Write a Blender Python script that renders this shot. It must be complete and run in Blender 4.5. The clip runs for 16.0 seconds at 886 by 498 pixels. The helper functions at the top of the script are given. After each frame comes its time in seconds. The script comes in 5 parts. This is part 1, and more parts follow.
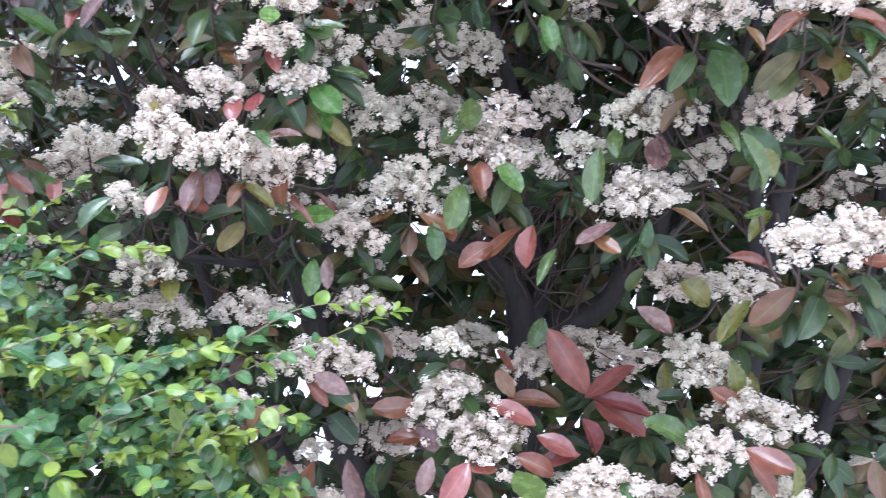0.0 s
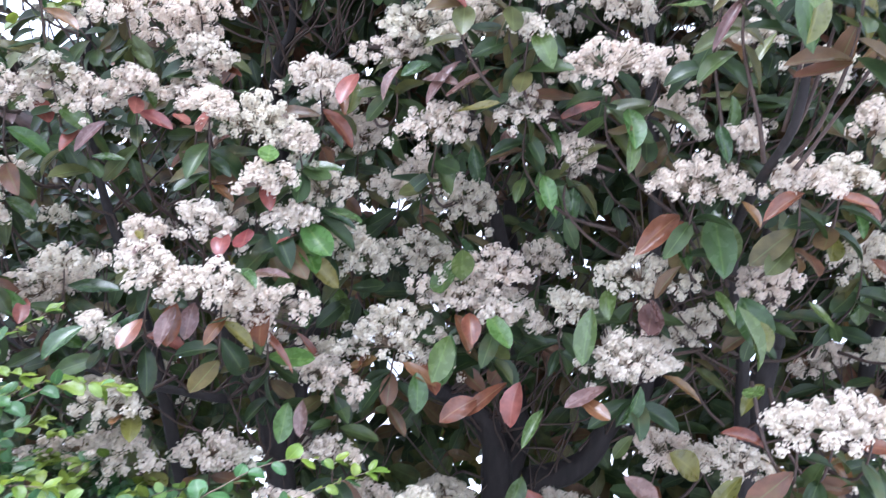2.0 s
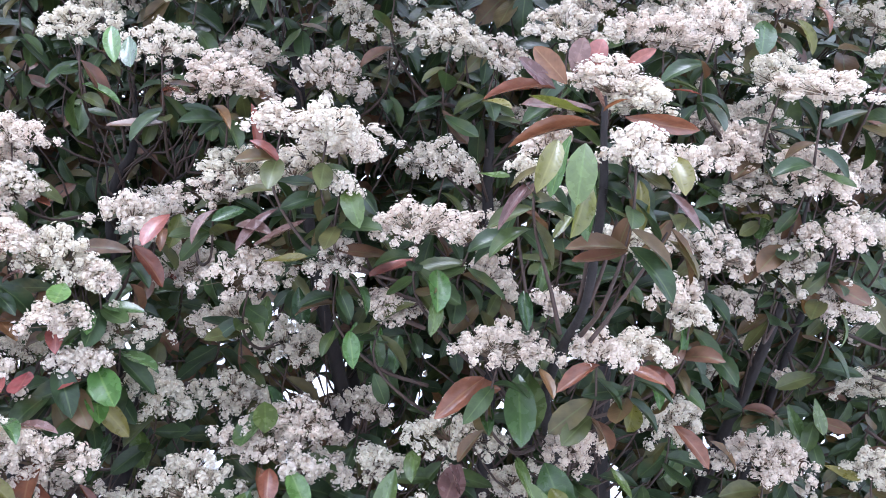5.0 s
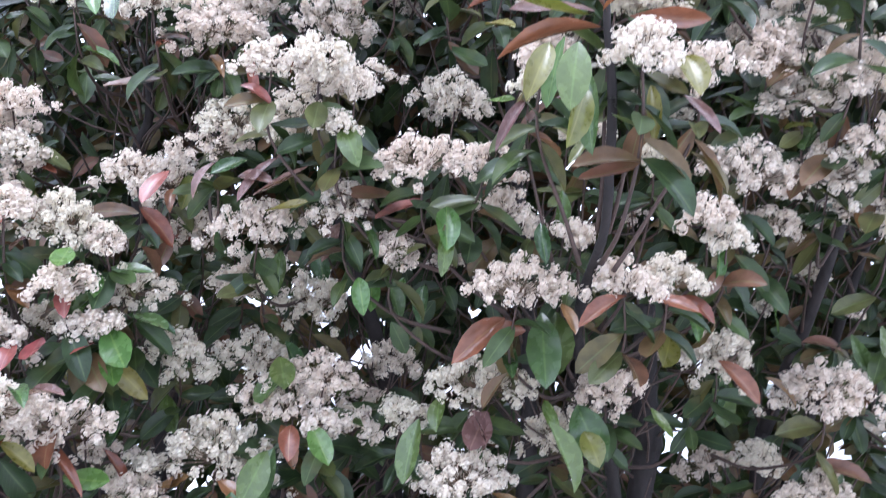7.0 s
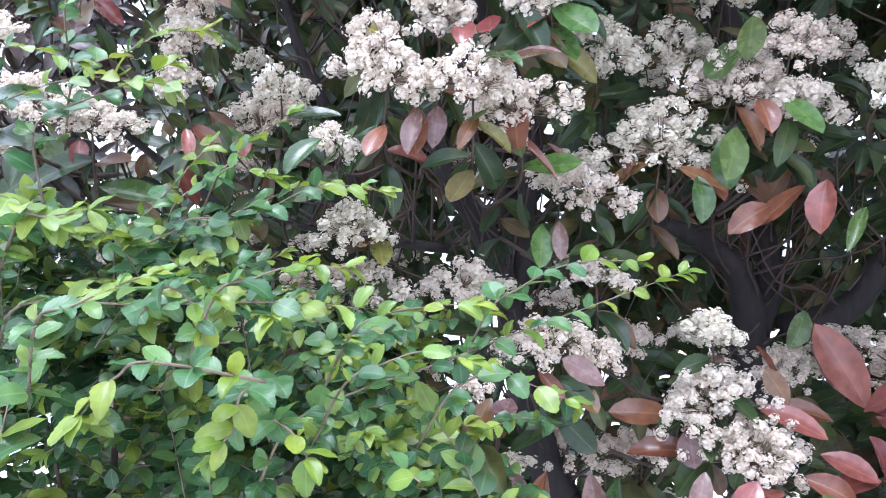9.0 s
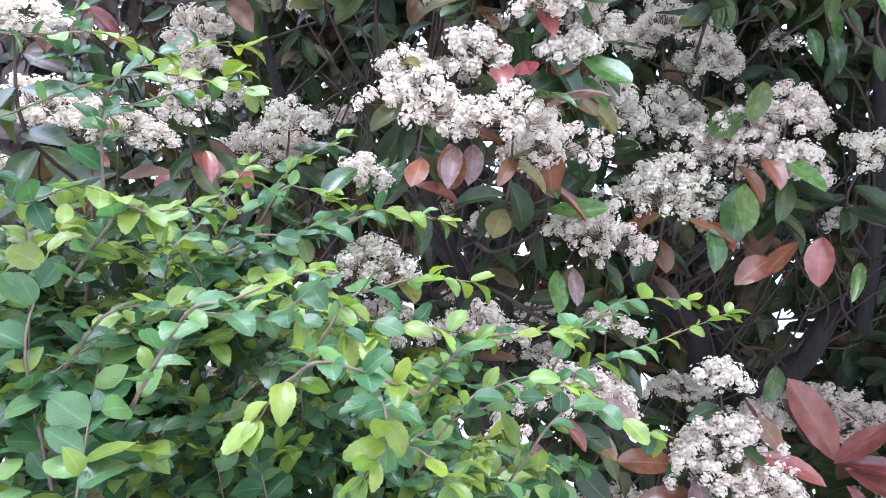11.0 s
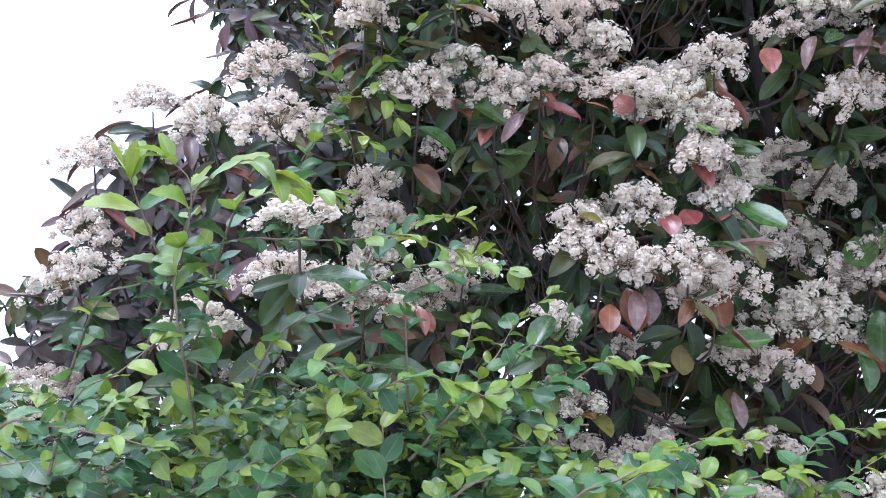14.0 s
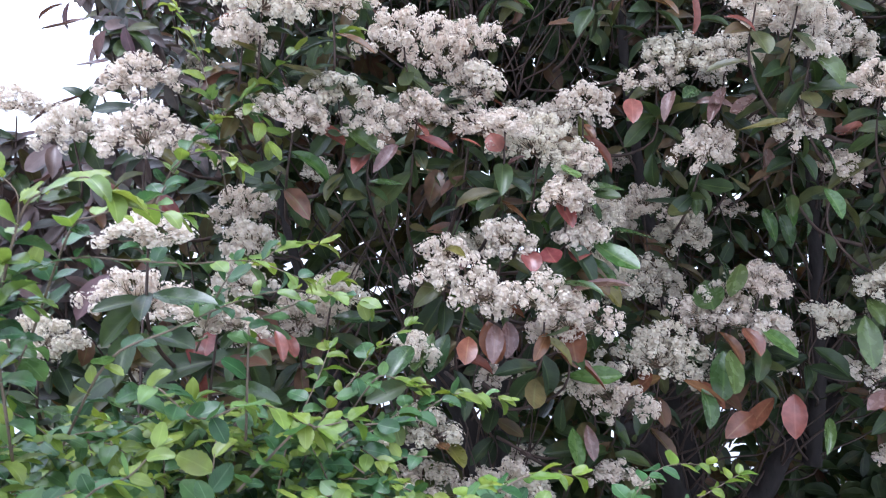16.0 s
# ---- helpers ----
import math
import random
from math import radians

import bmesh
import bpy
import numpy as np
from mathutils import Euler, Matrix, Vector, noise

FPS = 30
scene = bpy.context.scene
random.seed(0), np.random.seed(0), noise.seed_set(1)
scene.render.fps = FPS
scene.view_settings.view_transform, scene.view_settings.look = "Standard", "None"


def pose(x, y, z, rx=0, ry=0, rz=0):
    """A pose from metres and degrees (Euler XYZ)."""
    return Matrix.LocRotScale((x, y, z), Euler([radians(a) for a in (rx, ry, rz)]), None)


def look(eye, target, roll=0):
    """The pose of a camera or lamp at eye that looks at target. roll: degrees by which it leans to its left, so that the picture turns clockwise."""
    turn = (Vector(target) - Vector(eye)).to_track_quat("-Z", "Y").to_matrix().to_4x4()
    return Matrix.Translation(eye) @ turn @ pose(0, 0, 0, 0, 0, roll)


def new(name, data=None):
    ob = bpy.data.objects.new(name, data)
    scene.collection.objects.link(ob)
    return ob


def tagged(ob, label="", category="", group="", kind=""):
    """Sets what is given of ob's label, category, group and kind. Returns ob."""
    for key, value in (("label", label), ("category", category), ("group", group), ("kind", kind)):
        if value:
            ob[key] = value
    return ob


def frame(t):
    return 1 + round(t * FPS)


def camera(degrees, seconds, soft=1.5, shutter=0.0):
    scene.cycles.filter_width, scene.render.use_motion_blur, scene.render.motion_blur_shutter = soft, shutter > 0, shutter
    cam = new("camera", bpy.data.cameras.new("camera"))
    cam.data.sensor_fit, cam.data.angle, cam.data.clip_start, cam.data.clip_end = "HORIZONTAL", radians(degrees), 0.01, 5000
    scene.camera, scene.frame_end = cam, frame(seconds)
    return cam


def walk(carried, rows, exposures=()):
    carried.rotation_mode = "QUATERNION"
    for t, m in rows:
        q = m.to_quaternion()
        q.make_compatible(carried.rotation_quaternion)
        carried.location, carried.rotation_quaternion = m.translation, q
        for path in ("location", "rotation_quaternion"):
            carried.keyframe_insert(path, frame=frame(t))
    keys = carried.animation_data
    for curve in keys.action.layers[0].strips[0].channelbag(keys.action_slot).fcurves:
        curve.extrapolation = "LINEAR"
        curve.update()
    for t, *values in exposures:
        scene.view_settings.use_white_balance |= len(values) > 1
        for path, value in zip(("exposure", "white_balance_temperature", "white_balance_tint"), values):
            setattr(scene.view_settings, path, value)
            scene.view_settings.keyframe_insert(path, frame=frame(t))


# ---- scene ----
cam = camera(60.0, 16.0, soft=0.9, shutter=0.3)
PATH = [
    (0, (0.052, 0.027, 1.535), (-0.016, 2.026, 1.572), 0.3),
    (0.5, (0.001, 0.021, 1.548), (-0.197, 2.011, 1.558), 0.6),
    (1, (-0.007, 0.027, 1.568), (-0.215, 2.013, 1.683), 1.7),
    (1.5, (0.003, 0.054, 1.574), (-0.119, 2.038, 1.789), 2.9),
    (2, (0.02, 0.067, 1.586), (0.012, 2.034, 1.949), 4.1),
    (2.5, (0.073, 0.078, 1.635), (0.152, 2.018, 2.115), 5.0),
    (3, (0.127, 0.062, 1.675), (0.268, 1.98, 2.224), 6.1),
    (3.5, (0.143, 0.05, 1.677), (0.344, 1.939, 2.3), 6.4),
    (4, (0.167, 0.046, 1.694), (0.383, 1.932, 2.324), 6.1),
    (6.5, (0.257, 0.098, 1.705), (0.365, 1.993, 2.336), 3.9),
    (7, (0.306, 0.137, 1.677), (0.334, 2.06, 2.227), 3.3),
    (7.5, (0.328, 0.191, 1.631), (0.172, 2.149, 2.003), 2.3),
    (8, (0.2, 0.21, 1.56), (-0.152, 2.163, 1.813), 1.9),
    (8.5, (-0.07, 0.254, 1.449), (-0.416, 2.215, 1.637), 0.8),
    (9, (-0.22, 0.292, 1.408), (-0.548, 2.26, 1.546), 1.1),
    (9.5, (-0.278, 0.366, 1.382), (-0.585, 2.334, 1.567), 2.5),
    (9.7, (-0.319, 0.382, 1.378), (-0.589, 2.35, 1.605), 2.9),
    (11.8, (-0.591, 0.229, 1.333), (-0.469, 2.193, 1.689), 1.8),
    (12, (-0.641, 0.211, 1.335), (-0.503, 2.175, 1.682), 1.8),
    (12.5, (-0.744, 0.188, 1.335), (-0.535, 2.147, 1.682), -0.3),
    (13, (-0.759, 0.188, 1.362), (-0.66, 2.146, 1.759), -0.7),
    (13.5, (-0.754, 0.163, 1.403), (-0.769, 2.1, 1.902), -0.6),
    (14, (-0.757, 0.159, 1.409), (-0.78, 2.08, 1.965), -0.2),
    (14.5, (-0.747, 0.142, 1.422), (-0.742, 2.054, 2.009), 0.1),
    (15, (-0.731, 0.131, 1.43), (-0.66, 2.028, 2.06), 0.3),
    (15.5, (-0.709, 0.126, 1.435), (-0.552, 2.009, 2.09), 0.2),
    (16, (-0.693, 0.143, 1.416), (-0.467, 2.032, 2.03), 0.4),
]
walk(cam, [(t, look(eye, target, roll)) for t, eye, target, roll in PATH],
     exposures=[(0.0, 1.65, 5370, 18), (2.0, 1.62, 5370, 18), (3.5, 1.56, 5330, 19), (7.0, 1.47, 5410, 19), (7.6, 1.73, 5450, 18), (8.0, 1.82, 5410, 17), (9.5, 1.59, 5410, 17), (12.5, 1.82, 5350, 19), (13.0, 1.82, 5350, 19), (13.5, 1.42, 5340, 18), (14.5, 1.01, 5340, 18), (16.0, 1.08, 5420, 18)])

# ---- world and light ----
world = bpy.data.worlds.new("overcast_sky")
scene.world = world
world.use_nodes = True
wn, wl = world.node_tree.nodes, world.node_tree.links
wn.clear()
sky = wn.new("ShaderNodeTexSky")
sky.sky_type = "NISHITA"
sky.sun_disc = False
sky.sun_elevation, sky.sun_rotation = radians(70), radians(215)
sky.air_density, sky.dust_density, sky.ozone_density = 1.0, 2.0, 1.0
pale = wn.new("ShaderNodeHueSaturation")
pale.inputs["Saturation"].default_value = 0.3
back = wn.new("ShaderNodeBackground")
cloud = wn.new("ShaderNodeMix")
cloud.data_type = "RGBA"
cloud.inputs["Factor"].default_value = 0.8
cloud.inputs["B"].default_value = (8.6, 9.0, 9.5, 1)
back.inputs["Strength"].default_value = 0.13
wout = wn.new("ShaderNodeOutputWorld")
wl.new(sky.outputs[0], pale.inputs["Color"])
aim, up_part, rise, layer = wn.new("ShaderNodeTexCoord"), wn.new("ShaderNodeSeparateXYZ"), wn.new("ShaderNodeMapRange"), wn.new("ShaderNodeVectorMath")
rise.inputs["To Min"].default_value, rise.inputs["To Max"].default_value = 0.58, 1.9
layer.operation = "SCALE"
wl.new(aim.outputs["Generated"], up_part.inputs[0])
wl.new(up_part.outputs["Z"], rise.inputs["Value"])
wl.new(pale.outputs[0], cloud.inputs["A"])
wl.new(cloud.outputs["Result"], layer.inputs[0])
wl.new(rise.outputs[0], layer.inputs["Scale"])
wl.new(layer.outputs[0], back.inputs["Color"])
wl.new(back.outputs[0], wout.inputs["Surface"])

sun = new("sun", bpy.data.lights.new("sun", "SUN"))
sun.data.energy, sun.data.angle, sun.data.color = 1.1, radians(25), (1.0, 0.97, 0.92)
# compass rotation 215 degrees: high, behind the camera and to its left
sun.matrix_world = look((0, 0, 0), (-math.sin(radians(215)) * math.cos(radians(70)), -math.cos(radians(215)) * math.cos(radians(70)), -math.sin(radians(70))))


# ---- materials ----
def node_material(name, roughness=0.5):
    m = bpy.data.materials.new(name)
    m.use_nodes = True
    n, l = m.node_tree.nodes, m.node_tree.links
    p = n["Principled BSDF"]
    p.inputs["Roughness"].default_value = roughness
    return m, n, l, p


def ramp_of(n, l, fac, stops):
    r = n.new("ShaderNodeValToRGB")
    r.color_ramp.elements[0].position, r.color_ramp.elements[0].color = stops[0][0], (*stops[0][1], 1)
    r.color_ramp.elements[1].position, r.color_ramp.elements[1].color = stops[-1][0], (*stops[-1][1], 1)
    for at, colour in stops[1:-1]:
        e = r.color_ramp.elements.new(at)
        e.color = (*colour, 1)
    l.new(fac, r.inputs["Fac"])
    return r.outputs["Color"]


def math_of(n, l, op, a, b=None):
    m = n.new("ShaderNodeMath")
    m.operation = op
    for i, v in enumerate((a, b)):
        if v is None:
            continue
        if isinstance(v, (int, float)):
            m.inputs[i].default_value = v
        else:
            l.new(v, m.inputs[i])
    return m.outputs[0]


def mix_of(n, l, fac, a, b, blend="MIX"):
    m = n.new("ShaderNodeMix")
    m.data_type, m.blend_type = "RGBA", blend
    for socket, v in ((m.inputs["Factor"], fac), (m.inputs["A"], a), (m.inputs["B"], b)):
        if isinstance(v, (int, float)):
            socket.default_value = v
        elif isinstance(v, tuple):
            socket.default_value = (*v, 1)
        else:
            l.new(v, socket)
    return m.outputs["Result"]


def leaf_material(name, stops, vein, roughness, glow, joined=False, relief=0.055, tint=(1.0, 0.95, 0.5), gloss=0.5):
    """A leaf: hues that differ from leaf to leaf, a pale midrib and side veins along its length, blotches, light that passes through."""
    m, n, l, p = node_material(name, roughness)
    if joined:
        chance = n.new("ShaderNodeNewGeometry").outputs["Random Per Island"]
    else:
        chance = n.new("ShaderNodeObjectInfo").outputs["Random"]
    colour = ramp_of(n, l, chance, stops)
    tex = n.new("ShaderNodeTexCoord")
    cut = n.new("ShaderNodeSeparateXYZ")
    l.new(tex.outputs["UV"], cut.inputs[0])
    side = math_of(n, l, "ABSOLUTE", math_of(n, l, "SUBTRACT", cut.outputs["X"], 0.5))
    rib = n.new("ShaderNodeMapRange")
    rib.inputs["From Min"].default_value, rib.inputs["From Max"].default_value = 0.05, 0.015
    l.new(side, rib.inputs["Value"])
    # side veins run forward from the midrib
    run = math_of(n, l, "SUBTRACT", math_of(n, l, "MULTIPLY", cut.outputs["Y"], 62.0), math_of(n, l, "MULTIPLY", side, 34.0))
    wave = math_of(n, l, "SINE", run)
    veins = n.new("ShaderNodeMapRange")
    veins.inputs["From Min"].default_value, veins.inputs["From Max"].default_value = 0.72, 1.0
    l.new(wave, veins.inputs["Value"])
    blotch = n.new("ShaderNodeTexNoise")
    blotch.inputs["Scale"].default_value, blotch.inputs["Detail"].default_value = 35.0, 4.0
    l.new(tex.outputs["Object"], blotch.inputs["Vector"])
    shade = n.new("ShaderNodeMapRange")
    shade.inputs["From Min"].default_value, shade.inputs["From Max"].default_value = 0.3, 0.7
    shade.inputs["To Min"].default_value, shade.inputs["To Max"].default_value = 0.64, 1.3
    l.new(blotch.outputs["Fac"], shade.inputs["Value"])
    grey = n.new("ShaderNodeCombineColor")
    for i in range(3):
        l.new(shade.outputs[0], grey.inputs[i])
    colour = mix_of(n, l, 1.0, colour, grey.outputs[0], "MULTIPLY")
    colour = mix_of(n, l, math_of(n, l, "MULTIPLY", veins.outputs[0], 0.05), colour, vein)
    colour = mix_of(n, l, math_of(n, l, "MULTIPLY", rib.outputs[0], 0.3), colour, vein)
    # yellowed and browned patches
    age = n.new("ShaderNodeTexNoise")
    age.inputs["Scale"].default_value, age.inputs["Detail"].default_value = 16.0, 3.0
    l.new(tex.outputs["Object"], age.inputs["Vector"])
    patch = n.new("ShaderNodeMapRange")
    patch.inputs["From Min"].default_value, patch.inputs["From Max"].default_value = 0.58, 0.74
    patch.inputs["To Max"].default_value = 0.38
    l.new(age.outputs["Fac"], patch.inputs["Value"])
    colour = mix_of(n, l, patch.outputs[0], colour, (0.13, 0.105, 0.035))
    l.new(colour, p.inputs["Base Color"])
    rough = n.new("ShaderNodeMapRange")
    rough.inputs["To Min"].default_value, rough.inputs["To Max"].default_value = roughness - 0.08, roughness + 0.14
    l.new(blotch.outputs["Fac"], rough.inputs["Value"])
    l.new(rough.outputs[0], p.inputs["Roughness"])
    p.inputs["Specular IOR Level"].default_value = gloss
    height = math_of(n, l, "ADD", math_of(n, l, "MULTIPLY", wave, 0.5), math_of(n, l, "MULTIPLY", rib.outputs[0], -1.5))
    bump = n.new("ShaderNodeBump")
    bump.inputs["Strength"].default_value, bump.inputs["Distance"].default_value = relief, 0.0015
    l.new(height, bump.inputs["Height"])
    l.new(bump.outputs[0], p.inputs["Normal"])
    through_leaf = n.new("ShaderNodeBsdfTranslucent")
    l.new(mix_of(n, l, 1.0, colour, tint, "MULTIPLY"), through_leaf.inputs["Color"])
    both = n.new("ShaderNodeMixShader")
    both.inputs["Fac"].default_value = glow
    l.new(p.outputs[0], both.inputs[1])
    l.new(through_leaf.outputs[0], both.inputs[2])
    l.new(both.outputs[0], n["Material Output"].inputs["Surface"])
    return m


LEAF_HUES = {
    "green": ([(0.0, (0.030, 0.064, 0.022)), (0.5, (0.050, 0.090, 0.026)), (1.0, (0.084, 0.116, 0.030))], (0.16, 0.24, 0.07), 0.24, 0.18),
    "fresh": ([(0.0, (0.055, 0.122, 0.028)), (1.0, (0.09, 0.165, 0.038))], (0.24, 0.32, 0.09), 0.25, 0.28),
    "olive": ([(0.0, (0.10, 0.115, 0.022)), (1.0, (0.16, 0.135, 0.03))], (0.28, 0.24, 0.08), 0.26, 0.25),
    "copper": ([(0.0, (0.15, 0.048, 0.030)), (0.5, (0.175, 0.072, 0.036)), (1.0, (0.15, 0.088, 0.032))], (0.34, 0.20, 0.10), 0.21, 0.18),
    "red": ([(0.0, (0.185, 0.046, 0.044)), (1.0, (0.235, 0.085, 0.062))], (0.34, 0.14, 0.10), 0.20, 0.15),
    "dusky": ([(0.0, (0.125, 0.066, 0.064)), (1.0, (0.19, 0.115, 0.095))], (0.30, 0.20, 0.15), 0.24, 0.2),
    "purple": ([(0.0, (0.085, 0.042, 0.052)), (1.0, (0.13, 0.065, 0.06))], (0.2, 0.12, 0.10), 0.35, 0.2),
}
GREEN, FRESH, OLIVE, COPPER, RED, DUSKY, PURPLE = (
    leaf_material("leaf_" + k, *LEAF_HUES[k]) for k in ("green", "fresh", "olive", "copper", "red", "dusky", "purple"))
# greens darker than the single leaves', standing in for shade inside the crown
SHADED_MASS = leaf_material("leaf_mass", [(0.0, (0.022, 0.038, 0.017)), (0.38, (0.033, 0.056, 0.020)), (0.62, (0.052, 0.080, 0.024)), (0.80, (0.092, 0.088, 0.030)), (1.0, (0.140, 0.064, 0.042))],
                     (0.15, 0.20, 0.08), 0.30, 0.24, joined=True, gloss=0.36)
END_MASS = leaf_material("leaf_end_mass", [(0.0, (0.058, 0.066, 0.056)), (0.4, (0.095, 0.076, 0.074)), (1.0, (0.15, 0.10, 0.092))], (0.2, 0.14, 0.12), 0.3, 0.2, joined=True)
YOUNG = leaf_material("shrub_leaf_young", [(0.0, (0.125, 0.215, 0.030)), (1.0, (0.225, 0.28, 0.036))], (0.24, 0.34, 0.08), 0.31, 0.40, relief=0.07)
GROWN = leaf_material("shrub_leaf_grown", [(0.0, (0.042, 0.112, 0.040)), (0.5, (0.072, 0.160, 0.056)), (1.0, (0.132, 0.225, 0.066))], (0.22, 0.34, 0.15), 0.27, 0.32, relief=0.10, gloss=0.36)
# darker than the sprig leaves, so the colour carries the shrub's inner shade
SHRUB_SHADED_MASS = leaf_material("shrub_leaf_mass", [(0.0, (0.032, 0.080, 0.034)), (0.55, (0.056, 0.124, 0.048)), (0.9, (0.110, 0.196, 0.066)), (1.0, (0.165, 0.25, 0.066))],
                           (0.2, 0.32, 0.16), 0.27, 0.32, joined=True, relief=0.08, gloss=0.36)

YOUNG_MASS = leaf_material("shrub_young_mass", [(0.0, (0.135, 0.22, 0.044)), (1.0, (0.25, 0.31, 0.052))], (0.36, 0.46, 0.12), 0.33, 0.38, joined=True, relief=0.07)


def petal_material():
    m, n, l, p = node_material("petal", 0.6)
    chance = n.new("ShaderNodeNewGeometry").outputs["Random Per Island"]
    colour = ramp_of(n, l, chance, [(0.0, (0.62, 0.535, 0.44)), (0.25, (0.72, 0.665, 0.59)), (1.0, (0.79, 0.75, 0.685))])
    head = n.new("ShaderNodeObjectInfo").outputs["Random"]
    warm = ramp_of(n, l, head, [(0.0, (1.0, 0.94, 0.90)), (0.5, (1.0, 0.965, 0.93)), (1.0, (0.975, 0.97, 0.90))])
    colour = mix_of(n, l, 1.0, colour, warm, "MULTIPLY")
    l.new(colour, p.inputs["Base Color"])
    p.inputs["Specular IOR Level"].default_value = 0.25
    soft = n.new("ShaderNodeBsdfTranslucent")
    l.new(colour, soft.inputs["Color"])
    both = n.new("ShaderNodeMixShader")
    both.inputs["Fac"].default_value = 0.5
    l.new(p.outputs[0], both.inputs[1])
    l.new(soft.outputs[0], both.inputs[2])
    l.new(both.outputs[0], n["Material Output"].inputs["Surface"])
    return m


PETAL = petal_material()


def plain_varied(name, dark, light, roughness, scale, relief, distance=0.002, stretch=(1, 1, 1)):
    m, n, l, p = node_material(name, roughness)
    tex = n.new("ShaderNodeTexCoord")
    place = n.new("ShaderNodeMapping")
    place.inputs["Scale"].default_value = stretch
    l.new(tex.outputs["Object"], place.inputs["Vector"])
    broad, fine = n.new("ShaderNodeTexNoise"), n.new("ShaderNodeTexNoise")
    broad.inputs["Scale"].default_value, broad.inputs["Detail"].default_value = scale * 0.15, 3.0
    fine.inputs["Scale"].default_value, fine.inputs["Detail"].default_value = scale, 6.0
    l.new(place.outputs[0], broad.inputs["Vector"])
    l.new(place.outputs[0], fine.inputs["Vector"])
    both = math_of(n, l, "ADD", math_of(n, l, "MULTIPLY", broad.outputs["Fac"], 0.5), math_of(n, l, "MULTIPLY", fine.outputs["Fac"], 0.5))
    l.new(ramp_of(n, l, both, [(0.32, dark), (0.68, light)]), p.inputs["Base Color"])
    bump = n.new("ShaderNodeBump")
    bump.inputs["Strength"].default_value, bump.inputs["Distance"].default_value = relief, distance
    l.new(fine.outputs["Fac"], bump.inputs["Height"])
    l.new(bump.outputs[0], p.inputs["Normal"])
    return m


STALK = plain_varied("flower_stalk", (0.09, 0.085, 0.04), (0.14, 0.075, 0.05), 0.5, 200.0, 0.2)
EYE_MAT = plain_varied("flower_eye", (0.55, 0.55, 0.30), (0.70, 0.62, 0.38), 0.6, 300.0, 0.2)
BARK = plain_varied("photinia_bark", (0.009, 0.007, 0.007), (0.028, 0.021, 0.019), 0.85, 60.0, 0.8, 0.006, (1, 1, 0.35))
TWIG = plain_varied("photinia_twig", (0.028, 0.018, 0.014), (0.075, 0.043, 0.032), 0.7, 90.0, 0.5)
SHRUB_TWIG = plain_varied("shrub_twig", (0.075, 0.056, 0.038), (0.18, 0.13, 0.088), 0.75, 120.0, 0.6)
PAVING = plain_varied("pale_paving", (0.40, 0.395, 0.39), (0.56, 0.555, 0.54), 0.8, 14.0, 0.3, 0.004)


# ---- mesh helpers ----
rng = random.Random(7)


def mesh_object(name, verts, faces, material, parent=None, uvs=None, smooth=True):
    me = bpy.data.meshes.new(name)
    me.from_pydata(verts, [], faces)
    if uvs is not None:
        layer = me.uv_layers.new(name="UVMap")
        flat = np.asarray(uvs, dtype=np.float32)[[i for f in faces for i in f]]
        layer.data.foreach_set("uv", flat.ravel())
    if smooth:
        me.polygons.foreach_set("use_smooth", [True] * len(me.polygons))
    me.materials.append(material)
    ob = new(name, me)
    if parent:
        ob.parent = parent
    return ob


def placed(name, me, m, parent):
    ob = new(name, me)
    ob.parent = parent
    ob.matrix_basis = m
    return ob


def tube(points, radii, sides=7):
    """Vertices and faces of a tapering, closed tube through the points."""
    verts, faces = [], []
    up = Vector((0.31, 0.17, 0.93))
    n = len(points)
    for i, (p, r) in enumerate(zip(points, radii)):
        way = (points[min(i + 1, n - 1)] - points[max(i - 1, 0)]).normalized()
        a = way.cross(up)
        a = a.normalized() if a.length > 1e-4 else Vector((1, 0, 0))
        b = way.cross(a)
        for k in range(sides):
            w = 2 * math.pi * k / sides
            verts.append(p + (a * math.cos(w) + b * math.sin(w)) * r)
    for i in range(n - 1):
        for k in range(sides):
            j = (k + 1) % sides
            faces.append((i * sides + k, i * sides + j, (i + 1) * sides + j, (i + 1) * sides + k))
    faces.append(tuple(range(sides))[::-1])
    faces.append(tuple((n - 1) * sides + k for k in range(sides)))
    return verts, faces


def spline(points, steps):
    """A smooth line through the points (Catmull-Rom)."""
    pts = [points[0] * 2 - points[1], *points, points[-1] * 2 - points[-2]]
    line = []
    for i in range(1, len(pts) - 2):
        a, b, c, d = pts[i - 1:i + 3]
        for k in range(steps):
            t = k / steps
            line.append(0.5 * (2 * b + (c - a) * t + (2 * a - 5 * b + 4 * c - d) * t * t + (3 * b - a - 3 * c + d) * t ** 3))
    line.append(points[-1].copy())
    return line


class Heap:
    """Many small pieces gathered into one mesh."""

    def __init__(self):
        self.verts, self.faces, self.uvs = [], [], []

    def add(self, verts, faces, uvs=None):
        base = len(self.verts)
        self.verts.extend(verts)
        self.faces.extend(tuple(base + i for i in f) for f in faces)
        if uvs:
            self.uvs.extend(uvs)


OVAL = [(k / 14, max(0.02, math.sin(math.pi * (k / 14) ** 0.92) ** 0.62 * (1.0 if k % 2 else 0.93))) for k in range(15)]
ELLIPTIC = ((0.0, 0.05), (0.12, 0.42), (0.32, 0.84), (0.54, 1.0), (0.74, 0.88), (0.91, 0.50), (1.0, 0.02))
SIMPLE = ((0.0, 0.06), (0.2, 0.72), (0.5, 1.0), (0.8, 0.74), (1.0, 0.03))


